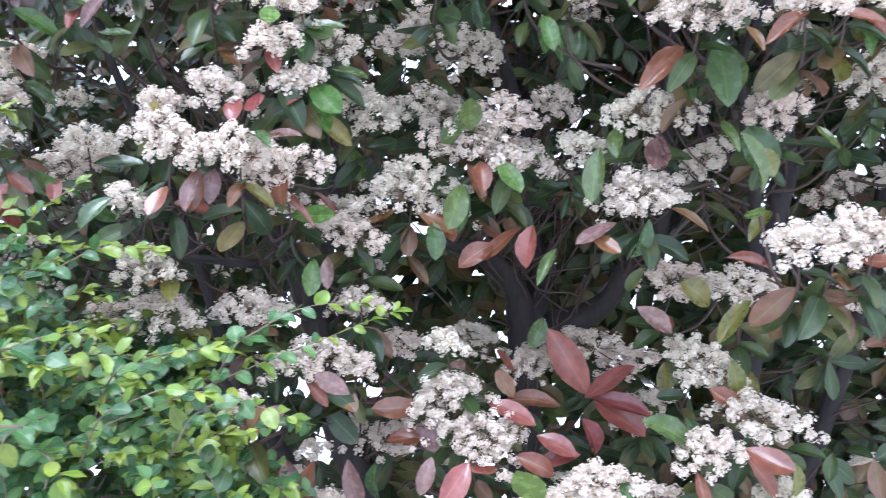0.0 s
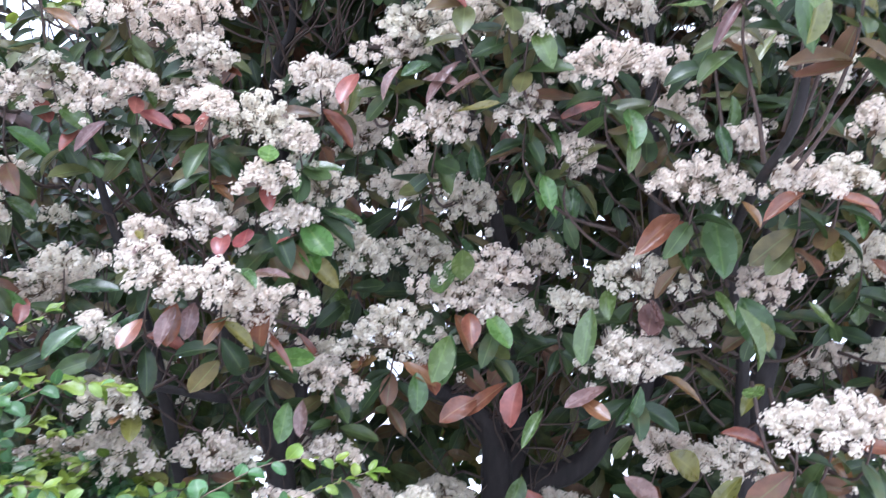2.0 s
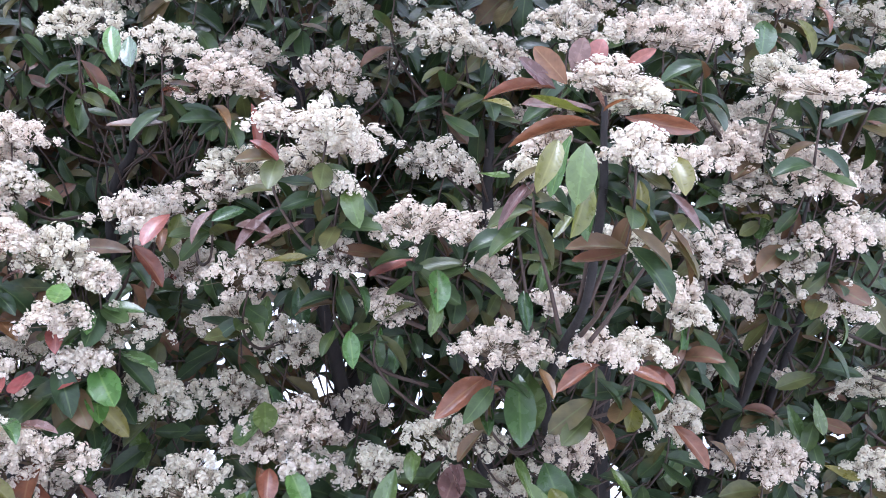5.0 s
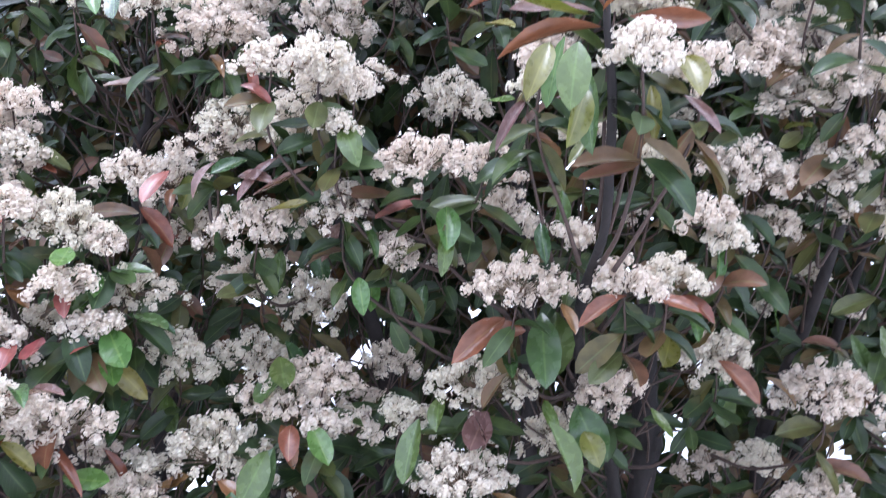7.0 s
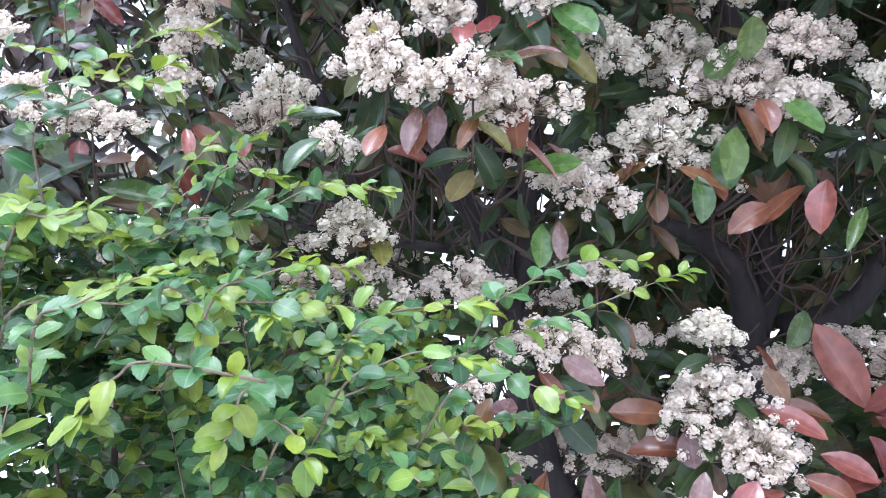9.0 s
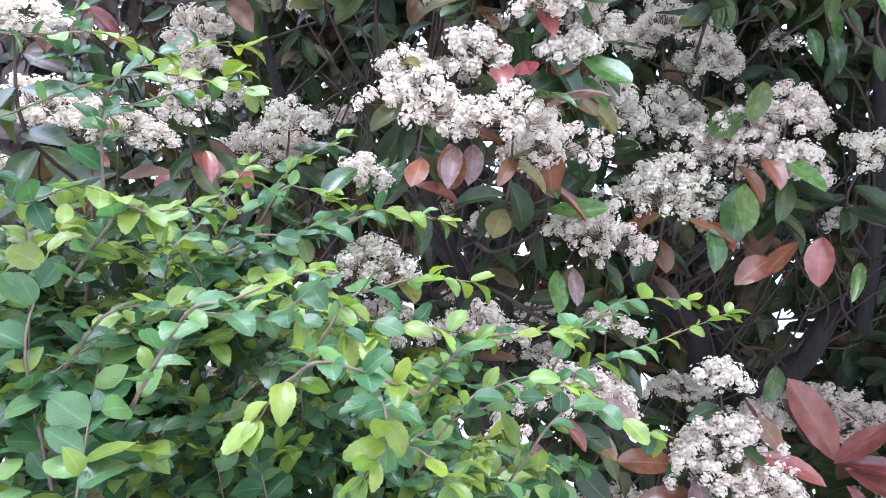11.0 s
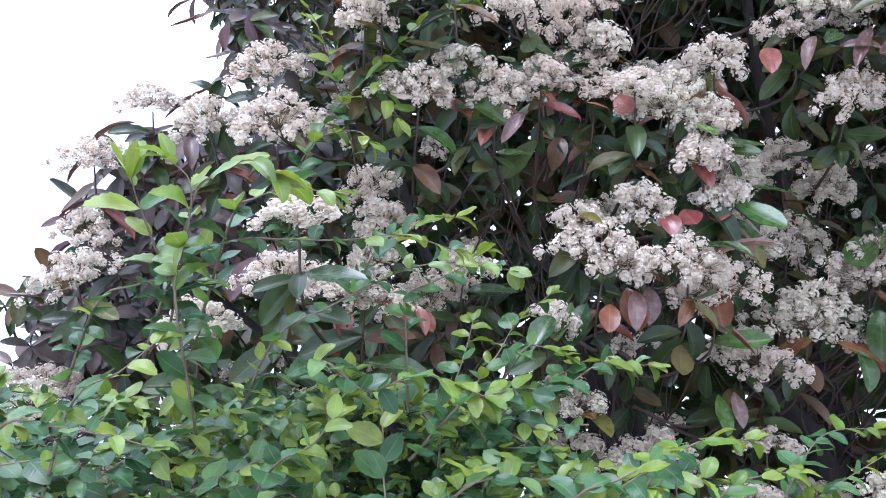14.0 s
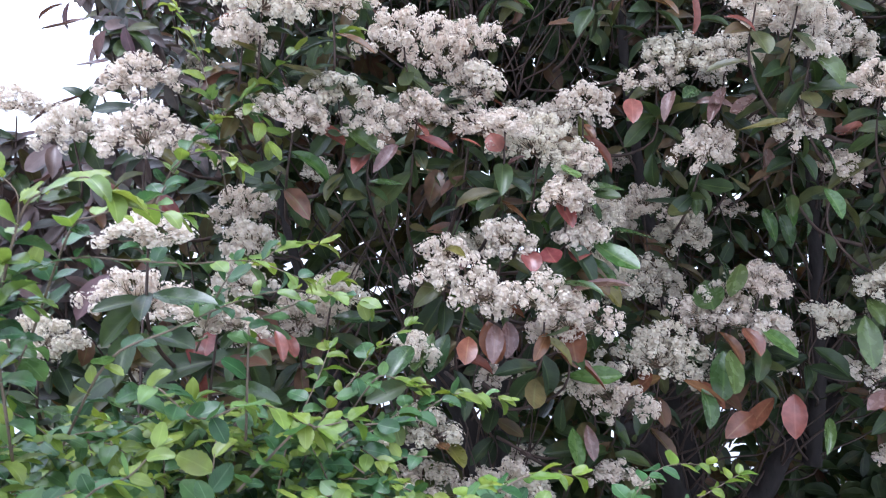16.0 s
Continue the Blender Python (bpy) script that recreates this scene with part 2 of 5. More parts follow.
def blade(length, half, fold, bend, twist, ruffle, outline=ELLIPTIC, cols=(-1.0, -0.5, 0.0, 0.5, 1.0), tooth=0.0, seed=0):
    """A leaf along +y with its upper side towards +z: V-folded, bent down its length, pointed, on a short stalk."""
    r = random.Random(seed)
    verts, uvs, faces = [], [], []
    phase = r.uniform(0, 6)
    for i, (t, wide) in enumerate(outline):
        w = half * wide
        a = bend * t
        y = length * (math.sin(a) / bend if abs(bend) > 1e-3 else t)
        z = -length * ((1 - math.cos(a)) / bend if abs(bend) > 1e-3 else 0.0)
        for c in cols:
            edge = abs(c)
            x = c * w * math.cos(fold * edge)
            lift = edge * w * math.sin(fold) + ruffle * half * edge * math.sin(phase + t * 9 + c)
            nudge = tooth * length * (1 if i % 2 else -1) * (edge > 0.9)
            s = twist * t
            verts.append(Vector((x * math.cos(s) - lift * math.sin(s), y + nudge, z + lift * math.cos(s) + x * math.sin(s))))
            uvs.append((0.5 + c * 0.5, t))
    k = len(cols)
    for i in range(len(outline) - 1):
        for c in range(k - 1):
            faces.append((i * k + c, i * k + c + 1, (i + 1) * k + c + 1, (i + 1) * k + c))
    return verts, faces, uvs


def axes(origin, forward, up):
    """The pose whose y runs along forward and whose z lies nearest to up."""
    y = Vector(forward).normalized()
    x = y.cross(Vector(up))
    x = x.normalized() if x.length > 1e-4 else y.orthogonal().normalized()
    z = x.cross(y)
    m = Matrix((x, y, z)).transposed().to_4x4()
    m.translation = origin
    return m


# ---- the ground ----
def build_ground():
    n = 26
    verts, faces = [], []
    ticks = [math.copysign(abs(u) ** 3.2 * 900.0, u) for u in np.linspace(-1, 1, n)]
    for y in ticks:
        for x in ticks:
            near = math.hypot(x, y) < 40
            verts.append(Vector((x, y + 4.0, 0.015 * noise.noise(Vector((x * 0.3, y * 0.3, 0))) if near else 0.0)))
    for j in range(n - 1):
        for i in range(n - 1):
            faces.append((j * n + i, j * n + i + 1, (j + 1) * n + i + 1, (j + 1) * n + i))
    ob = mesh_object("ground", verts, faces, PAVING)
    tagged(ob, "pale grey paved ground seen in glimpses beneath the shrubs", "ground", kind="structure")


build_ground()

# ---- the flowering photinia ----
photinia = tagged(new("photinia_shrub"), "large photinia with cream-white flower heads, glossy green and red leaves", "shrub")
photinia.location = (0.2, 2.2, 0.0)
PHOTINIA_FOOT = Vector((0.2, 2.2, 0.0))
bpy.context.view_layer.update()


def local(p):
    return Vector(p) - PHOTINIA_FOOT


def floret(heap, eyes, place, way, size, r, simple=False):
    """One small five-petalled flower."""
    m = axes(place, way.orthogonal(), way) @ Matrix.Rotation(r.uniform(0, 6.28), 4, "Z")
    cup = r.uniform(0.05, 0.7)
    for k in range(5):
        w = 2 * math.pi * k / 5 + r.uniform(-0.12, 0.12)
        d, s = Vector((math.cos(w), math.sin(w), 0)), Vector((-math.sin(w), math.cos(w), 0))
        lift = Vector((0, 0, size * cup))
        pts = [d * size * 0.06, d * size * 0.62 + s * size * 0.5 + lift * 0.6, d * size + lift, d * size * 0.62 - s * size * 0.5 + lift * 0.6]
        if simple:
            pts = [pts[0], d * size * 0.95 + s * size * 0.5 + lift, d * size * 0.95 - s * size * 0.5 + lift]
        heap.add([m @ p for p in pts], [(2, 1, 0) if simple else (3, 2, 1, 0)])
    tip = [m @ Vector((math.cos(a) * size * 0.24, math.sin(a) * size * 0.24, size * 0.2)) for a in (0, 2.1, 4.2)]
    eyes.add(tip, [(0, 1, 2)])


BUD_BALL = [Vector((math.cos(a) * w, math.sin(a) * w, z)) for z, w, k in ((-0.8, 0.6, 5), (0.0, 1.0, 5), (0.8, 0.6, 5)) for a in (2 * math.pi * i / k + z for i in range(k))]
BUD_FACES = [(5 * row + i, 5 * row + (i + 1) % 5, 5 * row + 5 + (i + 1) % 5, 5 * row + 5 + i) for row in (0, 1) for i in range(5)] + [(4, 3, 2, 1, 0), (10, 11, 12, 13, 14)]


def head_mesh(radius, umbels, seed, loose=0.0, rich=1.0):
    """The meshes of a flower head (petals, stalks): an uneven dome of small umbels on a branching stalk."""
    r = random.Random(seed)
    petals, eyes, stalks = Heap(), Heap(), Heap()
    foot = Vector((0, 0, -radius * 0.3))
    long, wide = r.uniform(1.1, 1.5), r.uniform(0.62, 0.86)
    lobes = [(r.uniform(0, 6.28), r.uniform(-0.15, 0.3)) for _ in range(3)]
    for i in range(umbels):
        q = math.sqrt((i + 0.5) / umbels) * r.uniform(0.72, 1.16)
        a = i * 2.39996 + r.uniform(-0.5, 0.5)
        wob = 1 + 0.18 * math.sin(3 * a + seed) + sum(h * max(0.0, math.cos(a - b)) ** 3 for b, h in lobes) + loose * r.uniform(-0.2, 0.3)
        x, y = q * math.cos(a) * radius * long * wob * 0.86, q * math.sin(a) * radius * wide * wob * 0.86
        z = radius * (0.46 * (1 - q * q * 1.9) + r.uniform(-0.22, 0.2))
        if i % 4 == 3:
            # lower flowers that fill the underside
            x, y, z = x * 0.75, y * 0.75, radius * r.uniform(-0.42, -0.05)
        c = Vector((x, y, z))
        out = Vector((x * 1.3, y * 1.3, radius * 0.5)).normalized()
        mid = foot.lerp(c, 0.5) + Vector((x, y, 0)) * 0.12
        stalks.add(*tube([foot, mid, c - out * 0.004], [0.0010, 0.0006, 0.0004], 3))
        count = int(r.randint(16, 23) * rich)
        ball = r.uniform(0.0075, 0.0118)
        # closed buds and lower petals fill the middle of the umbel
        petals.add([c + q * ball * r.uniform(0.5, 0.78) for q in BUD_BALL], BUD_FACES)
        for k in range(count):
            v = (k + 0.5) / count
            b = k * 2.39996 + r.uniform(-0.4, 0.4)
            tilt = math.acos(1 - v * 1.75)
            side = out.orthogonal().normalized()
            way = (Matrix.Rotation(b, 3, out) @ (out * math.cos(tilt) + side * math.sin(tilt))).normalized()
            floret(petals, eyes, c + way * ball * r.uniform(0.65, 1.28), (way + Vector((0, 0, 0.25))).normalized(), r.uniform(0.0029, 0.0039) / math.sqrt(rich), r, k % 2 == 1)
    me = bpy.data.meshes.new("flower_head")
    base = len(petals.verts)
    me.from_pydata(petals.verts + eyes.verts, [], petals.faces + [tuple(base + i for i in f) for f in eyes.faces])
    me.materials.append(PETAL)
    me.materials.append(EYE_MAT)
    me.polygons.foreach_set("material_index", [0] * len(petals.faces) + [1] * len(eyes.faces))
    st = bpy.data.meshes.new("flower_stalk")
    st.from_pydata(stalks.verts, [], stalks.faces)
    st.materials.append(STALK)
    return me, st


HEADS = {size: [head_mesh(radius, umbels, 10 * size + k, loose) for k, loose in enumerate((0.0, 0.3, 0.6, 0.9))]
         for size, radius, umbels in ((0, 0.030, 13), (1, 0.046, 27), (2, 0.066, 50), (3, 0.092, 84))}
FAR_HEADS = {size: [head_mesh(radius, umbels, 10 * size + k, 0.5, 0.5) for k in (4, 5)]
             for size, radius, umbels in ((0, 0.030, 9), (1, 0.046, 17), (2, 0.066, 28), (3, 0.092, 40))}
HEAD_RADIUS = (0.030, 0.046, 0.066, 0.092)

LEAF_BENDS = ((0.35, 0.35, 0.1, 0.03), (0.5, 0.7, -0.2, 0.05), (0.2, 0.2, 0.25, 0.06), (0.45, 1.0, 0.0, 0.04), (0.6, 0.5, 0.35, 0.03), (0.3, -0.3, -0.3, 0.05))
LEAF_SHAPES = [blade(0.105, 0.0240, *b, seed=k) for k, b in enumerate(LEAF_BENDS)]
PLAIN_SHAPES = [blade(0.105, 0.0255, *b, outline=SIMPLE, cols=(-1.0, 0.0, 1.0), seed=k) for k, b in enumerate(LEAF_BENDS)]
LEAF_MESHES = {}


def leaf_mesh(shape, material):
    key = (shape, material.name)
    if key not in LEAF_MESHES:
        verts, faces, uvs = LEAF_SHAPES[shape]
        ob = mesh_object("leaf", verts, faces, material, uvs=uvs)
        LEAF_MESHES[key] = ob.data
        bpy.data.objects.remove(ob)
    return LEAF_MESHES[key]


leaf_heap, end_heap, twig_heap = Heap(), Heap(), Heap()
tips = []            # where the flower heads sit, for their leaves and twigs
limb_points = []     # points on the stems, for the twigs to start from


def single_leaf(stalk, tip, half, material, turn=None):
    """One leaf as a part of its own, from its stalk end to its tip, its upper side to the light."""
    a, b = Vector(stalk), Vector(tip)
    up = Vector((rng.uniform(-0.5, 0.5), -0.75, 0.7)) if turn is None else turn
    length = (b - a).length
    m = axes(local(a), b - a, up) @ Matrix.Diagonal((half / 0.0225, length / 0.100, length / 0.105, 1))
    placed("leaf", leaf_mesh(rng.randrange(6), material), m, photinia)


def heap_leaf(place, way, up, scale, wide=1.0, far=False, heap=leaf_heap):
    verts, faces, uvs = (PLAIN_SHAPES if far else LEAF_SHAPES)[rng.randrange(6)]
    m = axes(local(place), way, up) @ Matrix.Diagonal((scale * wide, scale, scale, 1))
    heap.add([m @ v for v in verts], faces, uvs)


def flower_head(x, y, z, half, high, far=False):
    """One flower head, its flat top tipped towards the open side by as much as its height tells."""
    size = min(range(4), key=lambda k: abs(math.log(half / HEAD_RADIUS[k])))
    petals, stalks = FAR_HEADS[size][rng.randrange(2)] if far else HEADS[size][rng.randrange(4)]
    s = 1.04 * half / HEAD_RADIUS[size]
    steep = 24.0 + 16.0 * max(0.0, min(1.0, (z - 1.7) / 0.4)) * max(0.0, min(1.0, (high / half - 0.5) / 0.15))
    tip = radians(max(steep, min(68.0, math.degrees(math.asin(max(0.05, min(0.92, high / half - 0.18)))))))
    lean = rng.uniform(-0.25, 0.25)
    m = Matrix.Translation(local((x, y, z))) @ Matrix.Rotation(tip, 4, "X") @ Matrix.Rotation(lean, 4, "Y") @ Matrix.Rotation(rng.choice((0.0, 3.14)) + rng.uniform(-0.5, 0.5), 4, "Z") @ Matrix.Diagonal((s, s, s * max(0.55, min(1.0, 1.45 * high / half)), 1))
    head = placed("flower_head", petals, m, photinia)
    placed("flower_stalk", stalks, Matrix(), head)
    normal = (m.to_3x3() @ Vector((0, 0, 1))).normalized()
    tips.append((Vector((x, y, z)) - normal * half * 0.45, normal, half))


def limb(*rows):
    """A stem or limb as one tapering tube with slight knees."""
    pts = spline([Vector(r[:3]) for r in rows], 6)
    ts = np.linspace(0, len(rows) - 1, len(pts))
    radii = np.interp(ts, range(len(rows)), [r[3] for r in rows])
    if radii[0] < 0.013:
        radii[:4] *= (0.25, 0.5, 0.75, 0.9)
    shaken, thick = [], []
    for p, r in zip(pts, radii):
        n = noise.noise_vector(p * 9.0)
        shaken.append(local(p + n * r * 0.35))
        thick.append(r * (1 + 0.18 * noise.noise(p * 14.0)))
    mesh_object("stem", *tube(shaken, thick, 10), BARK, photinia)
    limb_points.extend((p, r) for p, r in zip(pts, radii))


# stems and limbs: points from the thin end down, each with its radius
limb((0.525, 1.050, 2.317, 0.0042), (0.528, 1.060, 2.284, 0.0058), (0.545, 1.110, 2.195, 0.0066), (0.557, 1.170, 2.126, 0.0072), (0.568, 1.270, 2.036, 0.0085), (0.585, 1.550, 1.930, 0.0110), (0.700, 1.800, 1.750, 0.0150), (0.790, 2.020, 1.500, 0.0190))
limb((-0.419, 1.820, 2.612, 0.0084), (-0.410, 1.887, 2.474, 0.0113), (-0.452, 1.958, 2.373, 0.0158), (-0.439, 2.081, 2.155, 0.0191), (-0.387, 2.266, 1.739, 0.0242))
limb((-0.265, 1.867, 2.421, 0.0070), (-0.429, 1.972, 2.321, 0.0101))
limb((-0.082, 1.708, 2.828, 0.0112), (-0.031, 1.802, 2.693, 0.0129), (0.051, 1.971, 2.318, 0.0147), (0.201, 2.196, 1.922, 0.0217))
limb((0.457, 1.709, 2.643, 0.0126), (0.487, 1.831, 2.430, 0.0144), (0.552, 1.986, 2.118, 0.0177))
limb((0.802, 1.870, 2.072, 0.0252), (0.836, 1.972, 1.752, 0.0308))
limb((1.196, 1.579, 2.462, 0.0080), (1.214, 1.766, 2.220, 0.0112), (1.177, 2.117, 1.816, 0.0186))
limb((-0.029, 2.036, 1.598, 0.0206), (0.079, 2.149, 1.564, 0.0278), (0.178, 2.212, 1.479, 0.0348), (0.214, 2.275, 1.250, 0.0518), (0.224, 2.341, 0.879, 0.0497))
limb((0.200, 2.288, 2.154, 0.0199), (0.227, 2.258, 1.704, 0.0259), (0.254, 2.269, 1.511, 0.0356), (0.220, 2.272, 1.348, 0.0454))
limb((0.728, 2.247, 1.981, 0.0190), (0.669, 2.201, 1.708, 0.0247), (0.519, 2.194, 1.550, 0.0263), (0.439, 2.240, 1.422, 0.0317), (0.290, 2.279, 1.350, 0.0389))
limb((-0.528, 1.874, 1.865, 0.0140), (-0.483, 1.886, 1.684, 0.0210), (-0.421, 1.946, 1.589, 0.0287), (-0.355, 2.009, 1.415, 0.0324), (-0.306, 2.025, 1.165, 0.0383), (-0.229, 2.040, 0.975, 0.0412))
limb((-0.313, 2.092, 1.980, 0.0170), (-0.309, 2.053, 1.713, 0.0211), (-0.339, 2.014, 1.356, 0.0236))
limb((-0.886, 1.949, 1.593, 0.0059), (-0.723, 1.967, 1.553, 0.0088), (-0.489, 1.991, 1.529, 0.0118))

# the trunk foot and the stems that are hidden below
limb((0.224, 2.341, 0.890, 0.046), (0.270, 2.300, 0.500, 0.055), (0.220, 2.220, -0.030, 0.075))
limb((-0.226, 2.041, 0.985, 0.039), (-0.120, 2.100, 0.500, 0.045), (0.080, 2.180, -0.030, 0.06))
limb((0.835, 1.970, 1.761, 0.028), (0.776, 2.086, 1.209, 0.034), (0.620, 2.120, 0.600, 0.042), (0.340, 2.200, -0.030, 0.055))
limb((-0.387, 2.266, 1.741, 0.024), (-0.335, 2.253, 1.196, 0.028), (-0.100, 2.220, 0.600, 0.034), (0.120, 2.240, -0.030, 0.05))
limb((0.201, 2.196, 1.924, 0.0215), (0.223, 2.241, 1.602, 0.026))
limb((0.552, 1.987, 2.119, 0.0175), (0.571, 2.083, 1.807, 0.02), (0.568, 2.179, 1.506, 0.024))
limb((1.177, 2.117, 1.821, 0.0185), (1.071, 2.183, 1.211, 0.025), (0.750, 2.200, 0.500, 0.035), (0.360, 2.240, -0.030, 0.045))
limb((-1.479, 1.998, 1.939, 0.007), (-1.230, 2.060, 1.741, 0.011), (-0.880, 2.096, 1.493, 0.016), (-0.528, 2.140, 1.096, 0.022), (-0.150, 2.200, 0.500, 0.03), (0.100, 2.220, -0.030, 0.04))
limb((-0.892, 1.768, 2.547, 0.007), (-0.876, 1.935, 2.096, 0.011), (-0.728, 2.037, 1.696, 0.016), (-0.548, 2.129, 1.116, 0.02))
limb((1.476, 1.912, 2.516, 0.008), (1.373, 2.053, 2.114, 0.012), (1.121, 2.168, 1.361, 0.018))

# flower heads: place, half width, half height
flower_head(-1.685, 1.916, 1.612, 0.063, 0.050)
flower_head(-1.659, 1.821, 1.560, 0.071, 0.047)
flower_head(-1.542, 1.719, 1.918, 0.061, 0.047)
flower_head(-1.533, 1.683, 2.072, 0.068, 0.041)
flower_head(-1.494, 1.594, 1.788, 0.062, 0.049)
flower_head(-1.429, 1.717, 2.219, 0.076, 0.035)
flower_head(-1.243, 1.535, 2.082, 0.065, 0.042)
flower_head(-1.162, 1.359, 1.641, 0.058, 0.038)
flower_head(-1.121, 1.494, 2.176, 0.070, 0.041)
flower_head(-1.081, 1.464, 2.046, 0.077, 0.049)
flower_head(-1.013, 1.298, 1.703, 0.058, 0.040)
flower_head(-0.961, 1.118, 1.738, 0.054, 0.023)
flower_head(-0.924, 1.617, 1.969, 0.058, 0.046)
flower_head(-0.911, 1.382, 2.213, 0.049, 0.038)
flower_head(-0.899, 1.507, 1.788, 0.049, 0.039)
flower_head(-0.886, 1.519, 1.866, 0.053, 0.037)
flower_head(-0.882, 1.252, 1.659, 0.063, 0.028)
flower_head(-0.880, 1.353, 2.274, 0.071, 0.049)
flower_head(-0.808, 1.405, 2.076, 0.057, 0.037)
flower_head(-0.806, 1.648, 1.746, 0.092, 0.051)
flower_head(-0.755, 1.351, 2.283, 0.065, 0.033)
flower_head(-0.741, 1.408, 2.126, 0.053, 0.032)
flower_head(-0.735, 1.567, 1.787, 0.049, 0.043)
flower_head(-0.667, 1.429, 2.086, 0.058, 0.042)
flower_head(-0.624, 1.409, 2.264, 0.067, 0.045)
flower_head(-0.597, 1.548, 1.437, 0.070, 0.035)
flower_head(-0.585, 1.440, 2.118, 0.049, 0.033)
flower_head(-0.580, 1.425, 1.654, 0.039, 0.050)
flower_head(-0.569, 1.485, 1.530, 0.063, 0.040)
flower_head(-0.549, 1.512, 1.434, 0.070, 0.041)
flower_head(-0.533, 1.483, 2.259, 0.062, 0.055)
flower_head(-0.528, 1.443, 1.839, 0.040, 0.040)
flower_head(-0.496, 1.455, 2.291, 0.058, 0.041)
flower_head(-0.492, 1.406, 1.763, 0.070, 0.049)
flower_head(-0.491, 1.624, 1.231, 0.037, 0.028)
flower_head(-0.484, 1.494, 2.195, 0.060, 0.039)
flower_head(-0.475, 1.486, 2.112, 0.071, 0.035)
flower_head(-0.461, 1.446, 2.204, 0.034, 0.034)
flower_head(-0.441, 1.650, 1.925, 0.041, 0.025)
flower_head(-0.432, 1.455, 2.544, 0.057, 0.034)
flower_head(-0.429, 1.393, 2.073, 0.048, 0.026)
flower_head(-0.420, 1.437, 1.864, 0.050, 0.050)
flower_head(-0.400, 1.584, 1.449, 0.053, 0.041)
flower_head(-0.362, 1.390, 1.742, 0.063, 0.042)
flower_head(-0.362, 1.429, 1.279, 0.027, 0.019)
flower_head(-0.352, 1.610, 1.437, 0.036, 0.018)
flower_head(-0.346, 1.452, 2.065, 0.078, 0.061)
flower_head(-0.314, 1.422, 1.945, 0.054, 0.032)
flower_head(-0.302, 1.458, 1.718, 0.065, 0.054)
flower_head(-0.289, 1.456, 1.880, 0.033, 0.033)
flower_head(-0.274, 1.449, 2.034, 0.039, 0.028)
flower_head(-0.258, 1.455, 1.889, 0.032, 0.032)
flower_head(-0.254, 1.605, 1.045, 0.047, 0.029)
flower_head(-0.249, 1.661, 2.227, 0.070, 0.064)
flower_head(-0.249, 1.473, 2.174, 0.053, 0.047)
flower_head(-0.244, 1.383, 2.485, 0.059, 0.045)
flower_head(-0.234, 1.521, 1.964, 0.056, 0.051)
flower_head(-0.218, 1.629, 1.645, 0.053, 0.030)
flower_head(-0.199, 1.739, 2.156, 0.065, 0.065)
flower_head(-0.188, 1.575, 1.603, 0.057, 0.057)
flower_head(-0.175, 1.632, 1.462, 0.047, 0.024)
flower_head(-0.171, 1.637, 1.866, 0.071, 0.069)
flower_head(-0.109, 1.396, 2.444, 0.097, 0.051)
flower_head(-0.106, 1.447, 2.227, 0.056, 0.033)
flower_head(-0.088, 1.724, 2.038, 0.051, 0.057)
flower_head(-0.063, 1.617, 1.693, 0.097, 0.063)
flower_head(-0.061, 1.435, 2.277, 0.067, 0.039)
flower_head(-0.053, 1.689, 2.052, 0.079, 0.046)
flower_head(-0.037, 1.733, 1.885, 0.075, 0.050)
flower_head(-0.007, 1.454, 2.084, 0.064, 0.064)
flower_head(0.004, 1.587, 1.379, 0.036, 0.027)
flower_head(0.024, 1.269, 2.308, 0.055, 0.030)
flower_head(0.042, 1.428, 2.284, 0.063, 0.044)
flower_head(0.052, 1.601, 1.785, 0.085, 0.057)
flower_head(0.063, 1.747, 2.013, 0.076, 0.057)
flower_head(0.078, 1.536, 2.565, 0.076, 0.063)
flower_head(0.103, 1.261, 2.307, 0.055, 0.040)
flower_head(0.116, 1.362, 2.331, 0.076, 0.038)
flower_head(0.128, 1.551, 1.836, 0.062, 0.037)
flower_head(0.136, 1.553, 1.746, 0.037, 0.050)
flower_head(0.137, 1.300, 2.216, 0.030, 0.020)
flower_head(0.146, 1.389, 2.109, 0.056, 0.041)
flower_head(0.158, 1.303, 2.288, 0.041, 0.031)
flower_head(0.177, 1.626, 1.757, 0.046, 0.063)
flower_head(0.198, 1.523, 1.075, 0.050, 0.027)
flower_head(0.241, 1.416, 2.039, 0.041, 0.036)
flower_head(0.242, 1.752, 1.898, 0.056, 0.038)
flower_head(0.275, 1.312, 2.168, 0.064, 0.040)
flower_head(0.278, 1.570, 1.772, 0.045, 0.061)
flower_head(0.299, 1.527, 1.082, 0.066, 0.038)
flower_head(0.308, 1.376, 2.605, 0.083, 0.047)
flower_head(0.335, 1.462, 2.364, 0.063, 0.052)
flower_head(0.377, 1.490, 1.672, 0.088, 0.055)
flower_head(0.395, 1.374, 2.193, 0.063, 0.037)
flower_head(0.400, 1.512, 1.835, 0.071, 0.063)
flower_head(0.420, 1.422, 2.603, 0.055, 0.043)
flower_head(0.440, 1.202, 2.251, 0.029, 0.034)
flower_head(0.440, 1.633, 1.059, 0.047, 0.033)
flower_head(0.441, 1.436, 2.135, 0.049, 0.044)
flower_head(0.448, 1.091, 2.251, 0.036, 0.027)
flower_head(0.454, 1.355, 1.976, 0.080, 0.050)
flower_head(0.497, 1.684, 1.505, 0.076, 0.044)
flower_head(0.514, 1.526, 1.180, 0.065, 0.054)
flower_head(0.531, 1.628, 1.336, 0.081, 0.062)
flower_head(0.534, 1.307, 2.618, 0.071, 0.041)
flower_head(0.555, 1.396, 2.079, 0.037, 0.037)
